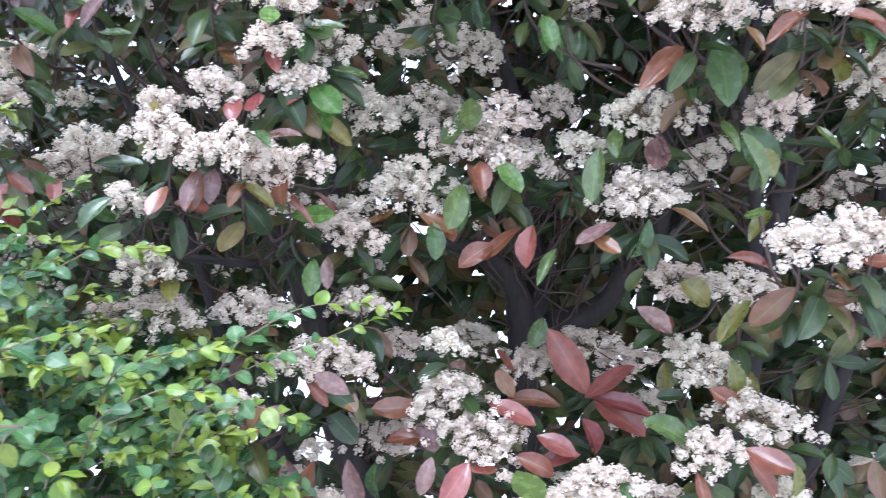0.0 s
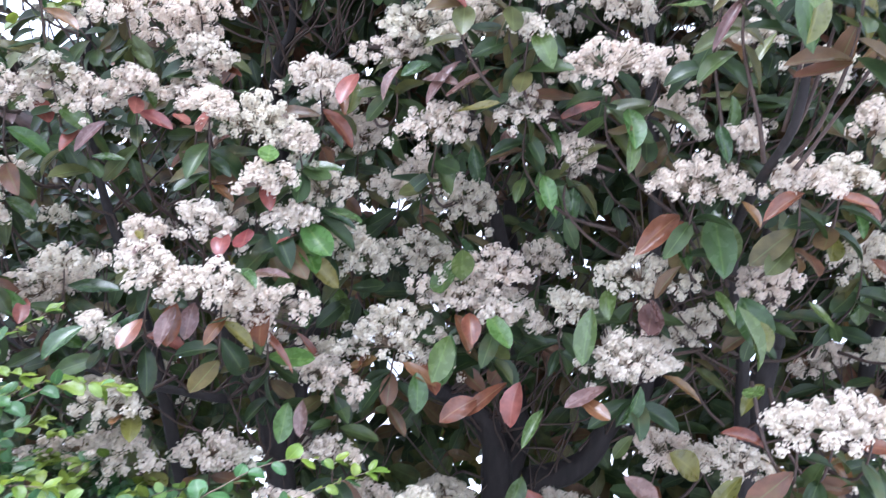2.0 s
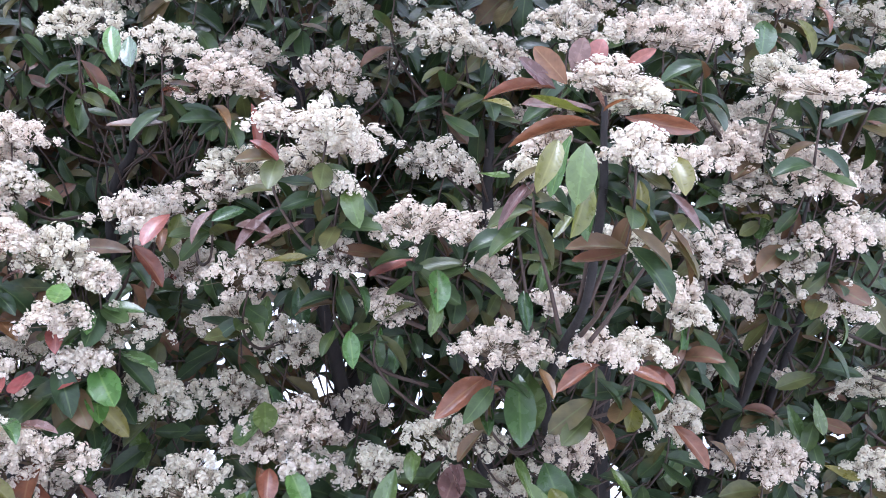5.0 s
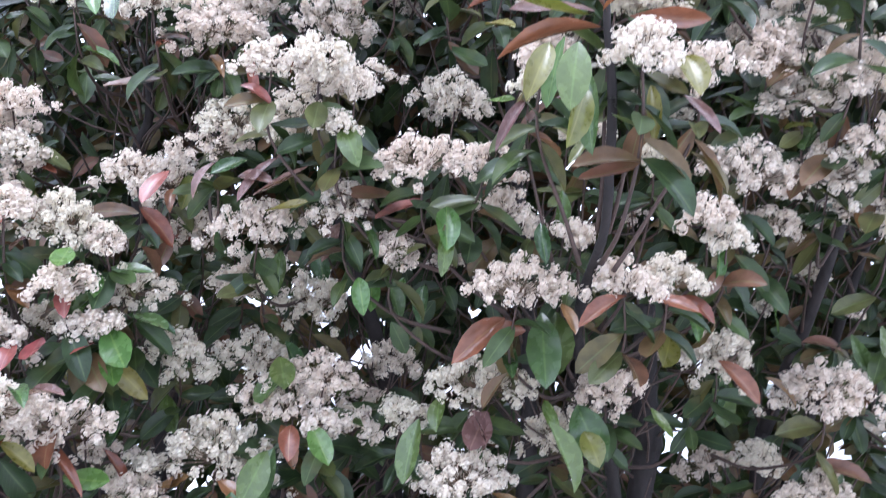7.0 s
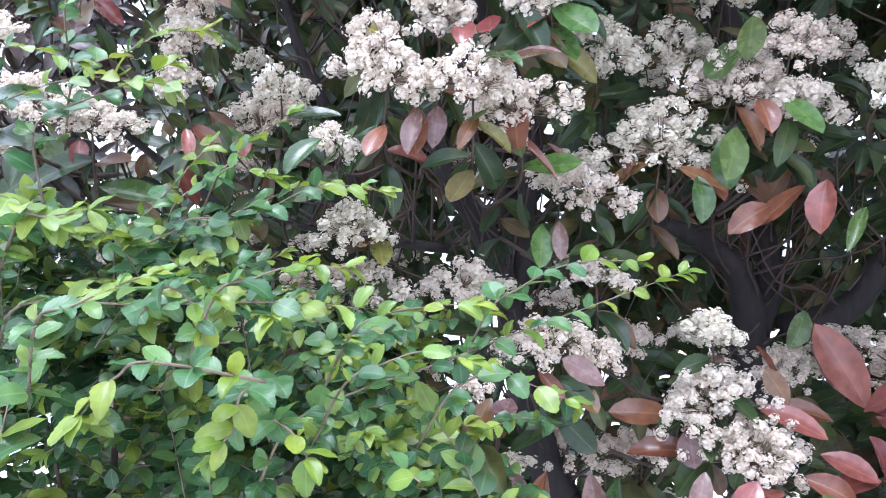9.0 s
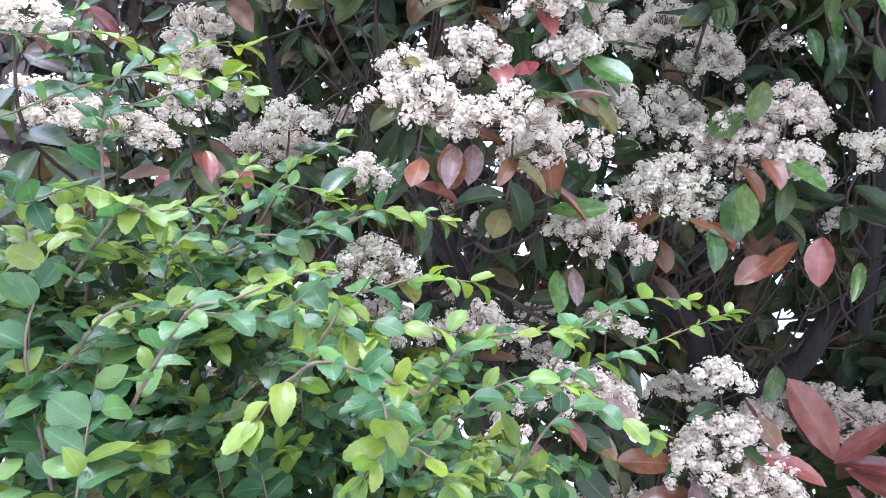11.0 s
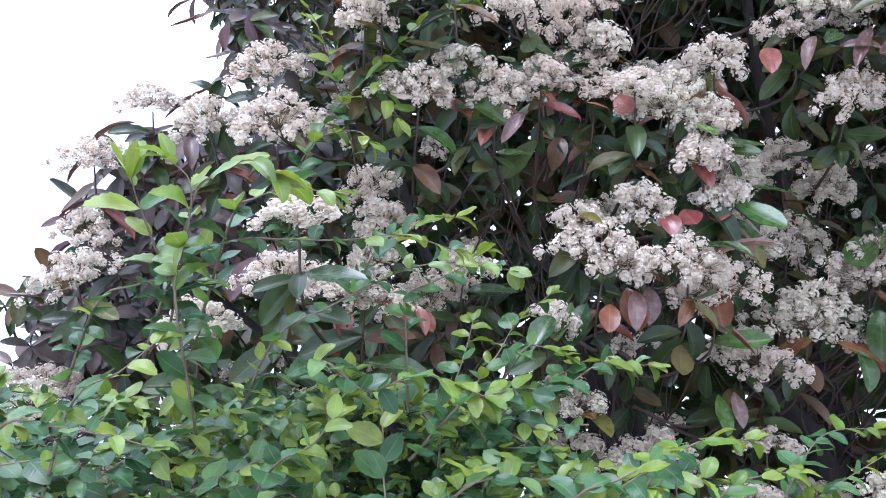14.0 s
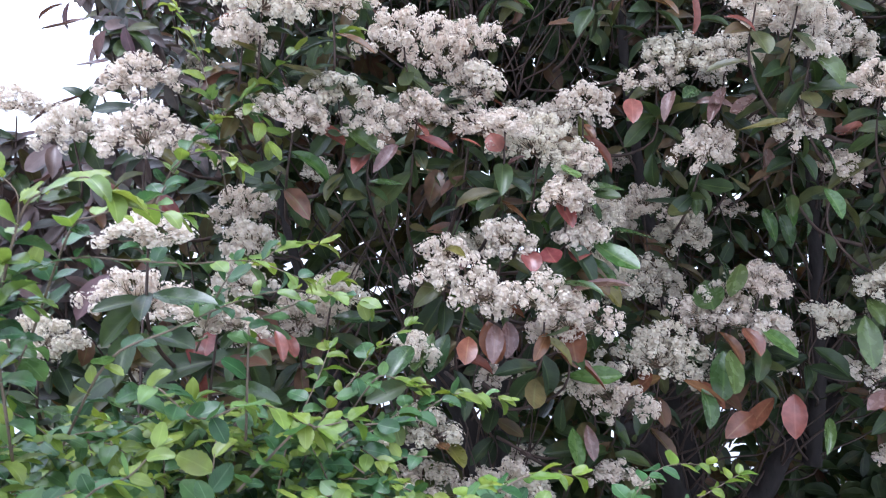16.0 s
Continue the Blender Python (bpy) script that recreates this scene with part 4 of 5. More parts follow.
single_leaf((0.327, 1.337, 2.053), (0.330, 1.299, 1.982), 0.014, GREEN)
single_leaf((0.013, 1.584, 2.068), (0.015, 1.553, 1.988), 0.018, GREEN)
single_leaf((0.485, 1.352, 2.081), (0.482, 1.311, 2.011), 0.015, GREEN)
single_leaf((0.169, 1.411, 2.083), (0.229, 1.370, 2.036), 0.013, GREEN)
single_leaf((0.064, 1.674, 2.118), (0.081, 1.700, 2.036), 0.022, GREEN)
single_leaf((1.126, 1.406, 2.141), (1.165, 1.402, 2.073), 0.014, GREEN)
single_leaf((0.529, 1.413, 2.163), (0.536, 1.385, 2.086), 0.016, GREEN)
single_leaf((0.466, 0.949, 2.178), (0.453, 0.933, 2.091), 0.021, GREEN)
single_leaf((0.148, 1.311, 2.213), (0.170, 1.254, 2.151), 0.021, GREEN)
single_leaf((0.787, 1.431, 2.234), (0.877, 1.419, 2.226), 0.012, GREEN)
single_leaf((0.375, 1.303, 2.274), (0.422, 1.247, 2.236), 0.011, GREEN)
single_leaf((0.973, 1.378, 2.310), (0.938, 1.348, 2.231), 0.017, GREEN)
single_leaf((0.839, 1.429, 2.386), (0.927, 1.437, 2.322), 0.011, GREEN)
single_leaf((-0.276, 1.314, 2.447), (-0.243, 1.281, 2.357), 0.015, GREEN)
single_leaf((0.927, 1.280, 2.685), (0.902, 1.245, 2.595), 0.024, GREEN)
single_leaf((0.683, 1.541, 1.152), (0.698, 1.526, 1.078), 0.018, OLIVE)
single_leaf((0.505, 1.824, 1.310), (0.504, 1.785, 1.246), 0.024, OLIVE)
single_leaf((0.628, 1.666, 1.322), (0.640, 1.620, 1.272), 0.014, OLIVE)
single_leaf((-0.511, 1.552, 1.405), (-0.451, 1.497, 1.372), 0.018, OLIVE)
single_leaf((-0.527, 1.497, 1.509), (-0.502, 1.430, 1.473), 0.018, OLIVE)
single_leaf((0.649, 1.561, 1.641), (0.586, 1.501, 1.613), 0.016, OLIVE)
single_leaf((-0.538, 1.443, 1.833), (-0.515, 1.372, 1.825), 0.010, OLIVE)
single_leaf((1.228, 1.635, 1.862), (1.285, 1.609, 1.830), 0.018, OLIVE)
single_leaf((0.726, 1.441, 1.919), (0.703, 1.388, 1.867), 0.022, OLIVE)
single_leaf((0.482, 0.982, 2.136), (0.462, 0.952, 2.056), 0.018, OLIVE)
single_leaf((0.436, 0.981, 2.193), (0.412, 0.941, 2.115), 0.017, OLIVE)
single_leaf((0.988, 1.410, 2.196), (1.022, 1.367, 2.153), 0.012, OLIVE)
single_leaf((1.118, 1.388, 2.197), (1.112, 1.342, 2.136), 0.012, OLIVE)
single_leaf((0.635, 1.061, 2.236), (0.633, 1.010, 2.170), 0.022, OLIVE)
single_leaf((-0.207, 1.659, 2.241), (-0.193, 1.607, 2.172), 0.020, OLIVE)
single_leaf((0.576, 1.325, 2.248), (0.521, 1.306, 2.179), 0.009, OLIVE)
single_leaf((0.919, 1.377, 2.288), (0.934, 1.307, 2.290), 0.014, OLIVE)
single_leaf((0.375, 1.326, 2.432), (0.416, 1.261, 2.404), 0.016, OLIVE)
single_leaf((1.001, 1.287, 2.707), (1.038, 1.260, 2.640), 0.015, OLIVE)
single_leaf((-0.187, 1.555, 1.143), (-0.169, 1.558, 1.046), 0.021, DUSKY)
single_leaf((-0.018, 1.512, 1.161), (-0.036, 1.462, 1.109), 0.018, DUSKY)
single_leaf((0.333, 1.499, 1.614), (0.254, 1.464, 1.580), 0.015, DUSKY)
single_leaf((-0.324, 1.399, 1.751), (-0.252, 1.319, 1.768), 0.013, DUSKY)
single_leaf((-0.492, 1.430, 1.829), (-0.516, 1.367, 1.787), 0.012, DUSKY)
single_leaf((-0.625, 1.429, 2.032), (-0.660, 1.381, 1.979), 0.013, DUSKY)
single_leaf((0.134, 1.483, 2.099), (0.109, 1.453, 2.029), 0.016, DUSKY)
single_leaf((0.492, 1.218, 2.247), (0.423, 1.224, 2.193), 0.008, DUSKY)
single_leaf((1.138, 1.287, 2.552), (1.227, 1.261, 2.584), 0.015, DUSKY)
single_leaf((0.311, 1.795, 1.182), (0.383, 1.803, 1.093), 0.031, RED)
single_leaf((-1.025, 1.733, 1.695), (-0.978, 1.761, 1.604), 0.021, RED)
single_leaf((-0.977, 1.722, 1.734), (-0.979, 1.667, 1.677), 0.021, RED)
single_leaf((-0.819, 1.614, 1.712), (-0.795, 1.556, 1.663), 0.015, RED)
single_leaf((-0.169, 1.429, 2.161), (-0.192, 1.371, 2.093), 0.019, RED)
single_leaf((-0.054, 1.375, 2.383), (-0.020, 1.397, 2.303), 0.011, RED)
# the whorl of coppery leaves under the topmost near flower head
STAR_TURN = Vector((0.1, -0.8, 0.6))
STAR_FACE = Vector((-0.15, -1.0, -0.25))
single_leaf((0.441, 1.030, 2.302), (0.335, 1.000, 2.277), 0.007, COPPER, STAR_TURN)
single_leaf((0.441, 1.030, 2.302), (0.374, 1.000, 2.323), 0.012, DUSKY, STAR_FACE)
single_leaf((0.455, 1.020, 2.307), (0.402, 1.000, 2.349), 0.017, COPPER, STAR_FACE)
single_leaf((0.470, 1.040, 2.339), (0.479, 1.020, 2.391), 0.016, DUSKY, STAR_FACE)
single_leaf((0.502, 1.050, 2.356), (0.513, 1.030, 2.405), 0.019, RED, STAR_FACE)
single_leaf((0.558, 1.060, 2.382), (0.594, 1.030, 2.398), 0.010, RED, STAR_FACE)
single_leaf((0.508, 1.050, 2.289), (0.393, 1.000, 2.263), 0.009, DUSKY, STAR_TURN)
single_leaf((0.508, 1.050, 2.282), (0.390, 0.990, 2.239), 0.008, OLIVE, STAR_TURN)
single_leaf((0.516, 1.050, 2.264), (0.379, 1.000, 2.216), 0.007, COPPER, STAR_TURN)
single_leaf((0.556, 1.050, 2.285), (0.646, 0.990, 2.240), 0.013, COPPER, STAR_FACE)
single_leaf((0.634, 1.060, 2.351), (0.661, 1.020, 2.331), 0.006, RED, STAR_TURN)
single_leaf((0.520, 1.030, 2.278), (0.481, 0.990, 2.284), 0.006, DUSKY, STAR_TURN)
single_leaf((0.512, 1.020, 2.271), (0.530, 0.980, 2.279), 0.007, COPPER, STAR_TURN)


# ---- foliage, twigs and far flower heads of the photinia ----
def front(x, z):
    """How far off the outer face of the crown stands."""
    f = 1.50 + (0.17 * (-0.3 - x) ** 2 if x < -0.3 else 0.0) + 0.10 * noise.noise(Vector((x * 2.2, z * 2.2, 3.0)))
    return f - 0.10 * max(0.0, min(1.0, (z - 1.7) / 0.6))


def crown_left(z):
    """The crown's outline at its open end."""
    return float(np.interp(z, (1.2, 1.6, 2.1, 2.21, 2.31, 2.42, 2.52, 3.2), (-2.02, -1.97, -1.64, -1.44, -1.28, -1.32, -1.42, -1.28))) + 0.05 * noise.noise(Vector((0, 0, z * 5)))


def outside(p, edge):
    """Whether a point lies beyond the open end of the crown, which spreads towards its back."""
    k = 1.62 / max(1.3, p.y - 0.14)
    return -0.9 + (p.x + 0.9) * k < crown_left(1.6 + (p.z - 1.6) * k) + edge


def crowded(p, room):
    return any((p - q).length < room for q, _, _ in tips)


def add_far_heads():
    r = random.Random(21)
    made = 0
    for _ in range(2600):
        if made >= 125:
            break
        z = r.uniform(0.9, 2.95)
        x = r.uniform(-1.75, 1.75)
        if x < crown_left(z) + 0.12:
            continue
        y = front(x, z) + r.uniform(0.36, 0.7)
        p = Vector((x, y, z))
        if crowded(p, 0.13) or (z > 2.0 and x < 0.6 and r.random() < 0.45) or (1.22 < z < 1.74 and -0.1 < x < 0.8):
            continue
        flower_head(x, y, z, r.uniform(0.03, 0.055), r.uniform(0.02, 0.034), True)
        made += 1
    made = 0
    for _ in range(5000):
        if made >= 26:
            break
        z, x = r.uniform(1.35, 2.95), r.uniform(-1.5, 1.75)
        p = Vector((x, front(x, z) + r.uniform(0.02, 0.28), z))
        if x < crown_left(z) + 0.1 or crowded(p, 0.125) or (x < 1.15 and z < 2.62):
            continue
        flower_head(*p, r.uniform(0.04, 0.068), r.uniform(0.028, 0.046))
        made += 1


add_far_heads()


def dress_tips():
    """Leaves in a ruff beneath each flower head, and the twig that carries it."""
    r = random.Random(5)
    named = sum(1 for c in photinia.children if c.name.startswith("leaf"))
    hues = (GREEN, GREEN, OLIVE, COPPER, RED, FRESH, COPPER)
    for k, (foot, normal, half) in enumerate(tips):
        # twig
        near, rad = min(limb_points, key=lambda e: (e[0] - foot).length + 0.5 * max(0.0, e[0].z - foot.z) + (1.0 if e[0].y < foot.y + 0.2 else 0.0))
        away = near - foot
        reach = min(1.0, 0.24 / max(0.01, away.length))
        start = foot - normal * 0.05 + Vector((0, 0.02, -0.05))
        end = foot + away * reach + Vector((0, 0.04, -0.08))
        mid = start.lerp(end, 0.5) + Vector((0, 0.02, -0.03)) + noise.noise_vector(foot * 5) * 0.03
        line = spline([foot + normal * 0.004, start, mid, end], 4)
        verts, faces = tube([local(p) for p in line], np.linspace(0.0017, 0.0045, len(line)), 5)
        twig_heap.add(verts, faces)
        # ruff of leaves
        count = r.randint(5, 8)
        for i in range(count):
            w = 6.283 * (i + r.uniform(-0.3, 0.3)) / count
            side = Vector((math.cos(w), math.sin(w) * 0.55 - 0.1, r.uniform(-0.95, 0.1)))
            base = start.lerp(foot, r.uniform(-0.3, 0.7))
            size = r.uniform(0.6, 1.02)
            up = Vector((r.uniform(-0.5, 0.5), -0.85, 0.6))
            if named < 300 and k < 150 and i < 1:
                tip = base + side.normalized() * 0.1 * size
                single_leaf(base, tip, 0.020 * size, hues[r.randrange(7)], up)
                named += 1
            else:
                heap_leaf(base, side, up, size, r.uniform(0.85, 1.15))


dress_tips()


def fork(p):
    """The open space round the fork of the trunk."""
    return p.y < 2.4 and ((1.22 < p.z < 1.74 and -0.1 < p.x < 0.8) or (1.0 < p.z < 1.7 and -0.55 < p.x < -0.1 and p.x + 0.55 < 0.45 + 0.3 * (1.7 - p.z)))


def shades_head(p):
    """Whether a shoot would stand over the open face of a flower head."""
    return any(abs(p.x - f.x) < h + 0.045 and -h - 0.05 < p.z - f.z < h + 0.06 and f.y - 0.5 < p.y < f.y + 0.03 for f, _, h in tips)


def low_window(p):
    """The thin, see-through places low between the stems."""
    return p.z < 1.24 and -0.9 < p.x < 0.5 and noise.noise(Vector((p.x * 7, p.y * 0.8, p.z * 7))) > 0.0


def hollow(p):
    """The thinly leaved, shaded heart of the crown high between the stems."""
    return p.y < 2.15 and 2.12 + 0.25 * max(0.0, p.y - 1.7) < p.z < 2.75 and -0.42 < p.x < 0.75 and noise.noise(Vector((p.x * 4, p.y, p.z * 4))) < 0.28


def leafy_shoot(p, r, low, high, far, heap=leaf_heap, stem=0.12):
    out = Vector((r.uniform(-0.6, 0.6), -0.75, r.uniform(-0.2, 0.7))).normalized()
    stem *= r.uniform(0.67, 1.33)
    verts, faces = tube([local(p - out * stem + Vector((0, 0.03, -0.04))), local(p - out * stem * 0.4), local(p)], [0.0036, 0.0028, 0.0018], 4)
    twig_heap.add(verts, faces)
    for i in range(r.randint(4, 6)):
        w = i * 2.4 + r.uniform(-0.4, 0.4)
        ray = Matrix.Rotation(w, 3, out) @ out.orthogonal().normalized()
        way = ray + out * r.uniform(-0.1, 0.35) + Vector((0, 0.0, -0.4))
        heap_leaf(p - out * stem * 0.55 * r.random(), way, Vector((r.uniform(-0.6, 0.6), -0.9, 0.5)), r.uniform(low, high), r.uniform(0.9, 1.2), far, heap)


def fill_crown():
    """The body of the crown: leafy shoots close behind its face, a looser heart, and a closed back, with gaps."""
    r = random.Random(11)
    for count, near, deep, top, low, high, far in ((440, 0.14, 0.45, 3.2, 0.5, 0.9, False), (950, 0.45, 0.95, 3.6, 0.5, 0.88, True), (5300, 0.95, 1.9, 4.2, 0.8, 1.3, True), (700, 0.6, 1.5, 3.9, 0.8, 1.2, True)):
        made = 0
        while made < count:
            z, x = r.uniform(2.4 if deep == 1.5 else 0.3, top), r.uniform(-1.9 - max(0.0, deep - 0.5) * 0.45, 2.1 + max(0.0, deep - 0.8) * 1.3)
            p = Vector((x, front(x, min(z, 3.0)) + r.uniform(near, deep), z))
            if outside(p, 0.05 + 0.16 * r.random()):
                continue
            # the crown is rounded behind and above
            if p.y > 2.4 and (abs(x - 0.80) / 3.25) ** 2.6 + ((p.y - 2.4) / 1.15) ** 2.6 > 1.0:
                continue
            if z > 4.2 - 0.16 * (x - 0.7) ** 2 - 0.5 * max(0.0, p.y - 2.6) ** 2:
                continue
            gap = noise.noise(Vector((x * 3.4, p.y * 1.5, z * 3.4 + 7)))
            glint = noise.noise(Vector((x * 8.5, p.y * 0.8, z * 8.5 + 3))) if 1.0 < z < 2.7 and x > -0.9 else 0.0
            if glint < -0.30 or gap < (-0.34 if deep < 1.0 else -0.6) or (deep < 0.9 and shades_head(p)):
                continue
            if low_window(p) or fork(p) and r.random() < 0.93 or hollow(p) and r.random() < 0.8:
                continue
            made += 1
            leafy_shoot(p, r, low, high, far)
    # shoots added out of view close the crown's top and shade the flowers
    for _ in range(620):
        z, x = r.uniform(2.78, 3.7), r.uniform(-1.2, 2.2)
        p = Vector((x, front(x, 3.0) + r.uniform(0.0, 0.9) + 0.25 * (z - 2.78), z))
        if not outside(p, 0.1):
            leafy_shoot(p, r, 0.9, 1.3, True)
    # unseen overhang, added out over the flowers to dim the topmost heads
    for _ in range(300):
        z, x = r.uniform(2.92, 3.45), r.uniform(-0.3, 2.1)
        leafy_shoot(Vector((x, front(x, 3.0) - r.uniform(0.0, 0.26), z)), r, 0.9, 1.3, True)
    # the open end of the crown
    for _ in range(400):
        z = r.uniform(1.25, 2.9)
        x = crown_left(z) + 0.03 + 0.32 * r.random()
        p = Vector((x, front(x, z) + r.uniform(0.03, 0.5), z))
        if not shades_head(p):
            leafy_shoot(p, r, 0.5, 0.88, False, end_heap if r.random() < 0.65 else leaf_heap, 0.06)
    # dusky leaves behind the flowers at that end
    for _ in range(130):
        z = r.uniform(1.6, 2.2)
        x = crown_left(z) + 0.06 + 0.4 * r.random()
        leafy_shoot(Vector((x, front(x, z) + r.uniform(0.16, 0.4), z)), r, 0.6, 0.95, False, end_heap, 0.06)


fill_crown()


def bare_twigs():
    """Thin bare shoots inside the crown."""
    r = random.Random(31)
    for _ in range(560):
        p, rad = limb_points[r.randrange(len(limb_points))]
        if p.z < 0.7 or p.x < -1.1 or p.y < 1.75:
            continue
        way = Vector((r.uniform(-0.8, 0.8), r.uniform(-0.7, 0.3), r.uniform(0.1, 1.0))).normalized()
        length = r.uniform(0.18, 0.5)
        kink = noise.noise_vector((p + way) * 9)
        line = [p, p + way * length * 0.3 + kink * 0.05, p + way * length * 0.65 - kink * 0.035, p + way * length + Vector((0, -0.02, 0.08)) + kink * 0.05]
        verts, faces = tube([local(q) for q in spline(line, 3)], np.linspace(0.004, 0.0014, 10), 5)
        twig_heap.add(verts, faces)


bare_twigs()
tagged(mesh_object("leaf_mass", leaf_heap.verts, leaf_heap.faces, SHADED_MASS, photinia, leaf_heap.uvs), "dense glossy leaves, green darkened to stand in for crown shade", kind="stuff")
tagged(mesh_object("leaf_mass", end_heap.verts, end_heap.faces, END_MASS, photinia, end_heap.uvs), "dusky purple-brown leaves at the open end", kind="stuff")
tagged(mesh_object("twig_mass", twig_heap.verts, twig_heap.faces, TWIG, photinia), "thin reddish-brown twigs", kind="stuff")


# ---- the green shrub in front ----
SHRUB_FOOT = Vector((-0.95, 1.15, 0.0))
shrub = tagged(new("green_shrub"), "leafy shrub with small fresh green serrated leaves on arching twigs", "shrub")
shrub.location = SHRUB_FOOT
ROUND = ((0.0, 0.06), (0.18, 0.72), (0.42, 1.0), (0.68, 0.85), (0.88, 0.42), (1.0, 0.02))
SMALL_BENDS = ((0.2, 0.5, 0.1, 0.06), (0.32, 0.8, -0.2, 0.08), (0.1, 0.3, 0.2, 0.07), (0.26, -0.4, -0.1, 0.06), (0.4, 0.9, 0.3, 0.07))
SMALL_SHAPES = [blade(0.040, 0.0146, *b, outline=OVAL, tooth=0.014, seed=40 + k) for k, b in enumerate(SMALL_BENDS)]
SMALL_PLAIN = [blade(0.040, 0.0140, *b, outline=ROUND, cols=(-1.0, 0.0, 1.0), seed=40 + k) for k, b in enumerate(SMALL_BENDS)]
SMALL_MESHES = {}
small_heap, young_heap, small_twigs = Heap(), Heap(), Heap()
small_count = [0]


def small_leaf(place, way, up, scale, young, own):
    shape = rng.randrange(5)
    slim = 0.88 if young else 1.0
    m = axes(Vector(place) - SHRUB_FOOT, way, up) @ Matrix.Diagonal((scale * slim * rng.uniform(0.85, 1.2), scale / math.sqrt(slim), scale, 1))
    verts, faces, uvs = SMALL_SHAPES[shape]
    if own and small_count[0] < 300:
        small_count[0] += 1
        key = (shape, young)
        if key not in SMALL_MESHES:
            ob = mesh_object("leaf", verts, faces, YOUNG if young else GROWN, uvs=uvs)
            SMALL_MESHES[key] = ob.data
            bpy.data.objects.remove(ob)
        placed("leaf", SMALL_MESHES[key], m, shrub)
    else:
        verts, faces, uvs = (SMALL_SHAPES if own else SMALL_PLAIN)[shape]
        (young_heap if young else small_heap).add([m @ v for v in verts], faces, uvs)


def leafy(line, young_from, spacing, size, own, r, tuft=0.2):
    """Leaves in two ranks along a twig, younger towards its tip, with a tuft at the end."""
    total = sum((b - a).length for a, b in zip(line, line[1:]))
    run, turn, side = 0.0, spacing * 0.6, 1
    for a, b in zip(line, line[1:]):
        way = (b - a).normalized()
        while turn < run + (b - a).length:
            p = a + way * (turn - run)
            t = turn / total
            across = way.cross(Vector((0, -0.35, 0.95)))
            across = across.normalized() if across.length > 0.01 else Vector((1, 0, 0))
            aim = across * side * r.uniform(0.6, 1.0) + way * r.uniform(0.35, 0.9) + Vector((0, -0.12, r.uniform(-0.35, 0.3)))
            up = Vector((r.uniform(-0.5, 0.5), r.uniform(-1.2, 0.0), 0.75))
            small_leaf(p, aim, up, size * r.uniform(0.7, 1.15) * (1.0 if t < 0.85 else 0.85), t > young_from or r.random() < 0.08, own)
            if r.random() < tuft:
                more = Matrix.Rotation(r.uniform(0.9, 2.4), 3, way) @ across * side + way * r.uniform(0.2, 0.8)
                small_leaf(p, more, up, size * r.uniform(0.55, 0.9), r.random() < 0.35, own)
            side = -side
            turn += spacing * r.uniform(0.6, 1.25)
        run += (b - a).length
    way = (line[-1] - line[-2]).normalized()
    for k in range(3):
        w = k * 2.2 + r.uniform(0, 1)
        aim = way + Matrix.Rotation(w, 3, way) @ way.orthogonal().normalized() * r.uniform(0.3, 0.7)
        small_leaf(line[-1], aim, Vector((0, -0.4, 0.9)), size * r.uniform(0.6, 1.0), True, own)


def sprig(*points):
    """A long twig of the green shrub as a part of its own, with its leaves."""
    r = random.Random(int(abs(points[0][0]) * 9973 + abs(points[-1][2]) * 131))
    start = Vector(points[0])
    back = (start - Vector(points[1])).normalized()
    line = spline([start + back * 0.07 + Vector((0, 0.08, -0.05)), *(Vector(p) for p in points)], 5)
    bark = [p - SHRUB_FOOT for p in line]
    mesh_object("twig", *tube(bark, np.linspace(0.0017, 0.0006, len(bark)), 6), SHRUB_TWIG, shrub)
    high = max(p[2] for p in points) > 1.7
    leafy(line, 0.5 if high else 0.74, 0.026 if high else 0.021, r.uniform(1.0, 1.25) if high else r.uniform(0.8, 1.02) * (0.9 if start.y < 0.96 else 1.0), True, r, 0.3 if high else 0.45)


# long sprigs of the green shrub, from the stalk to the tip
sprig((-0.512, 1.080, 1.274), (-0.447, 1.120, 1.310), (-0.370, 1.170, 1.337), (-0.285, 1.220, 1.372), (-0.190, 1.280, 1.408), (-0.077, 1.340, 1.452))
sprig((-0.768, 1.150, 1.475), (-0.756, 1.200, 1.518), (-0.737, 1.250, 1.577), (-0.726, 1.300, 1.626))
sprig((-0.708, 1.120, 1.469), (-0.658, 1.170, 1.498), (-0.614, 1.220, 1.532), (-0.560, 1.260, 1.561), (-0.511, 1.280, 1.552))
sprig((-0.548, 0.970, 1.412), (-0.523, 0.990, 1.426), (-0.498, 1.000, 1.437), (-0.471, 1.010, 1.441), (-0.439, 1.020, 1.440))
sprig((-0.812, 1.050, 1.580), (-0.813, 1.080, 1.616), (-0.777, 1.100, 1.640), (-0.746, 1.120, 1.661), (-0.712, 1.150, 1.692))
sprig((-0.651, 0.860, 1.386), (-0.623, 0.860, 1.397), (-0.595, 0.860, 1.410), (-0.566, 0.880, 1.426))
sprig((-0.562, 0.900, 1.416), (-0.549, 0.920, 1.406), (-0.543, 0.930, 1.381))
sprig((-0.544, 0.850, 1.357), (-0.570, 0.850, 1.345), (-0.579, 0.840, 1.334), (-0.586, 0.830, 1.317))
sprig((-0.510, 0.950, 1.323), (-0.505, 0.930, 1.300), (-0.513, 0.920, 1.284), (-0.521, 0.920, 1.272))
sprig((-0.497, 1.000, 1.292), (-0.467, 0.980, 1.279), (-0.454, 0.970, 1.264))
sprig((-0.743, 0.950, 1.480), (-0.725, 0.960, 1.483), (-0.706, 0.970, 1.488), (-0.692, 0.980, 1.493))
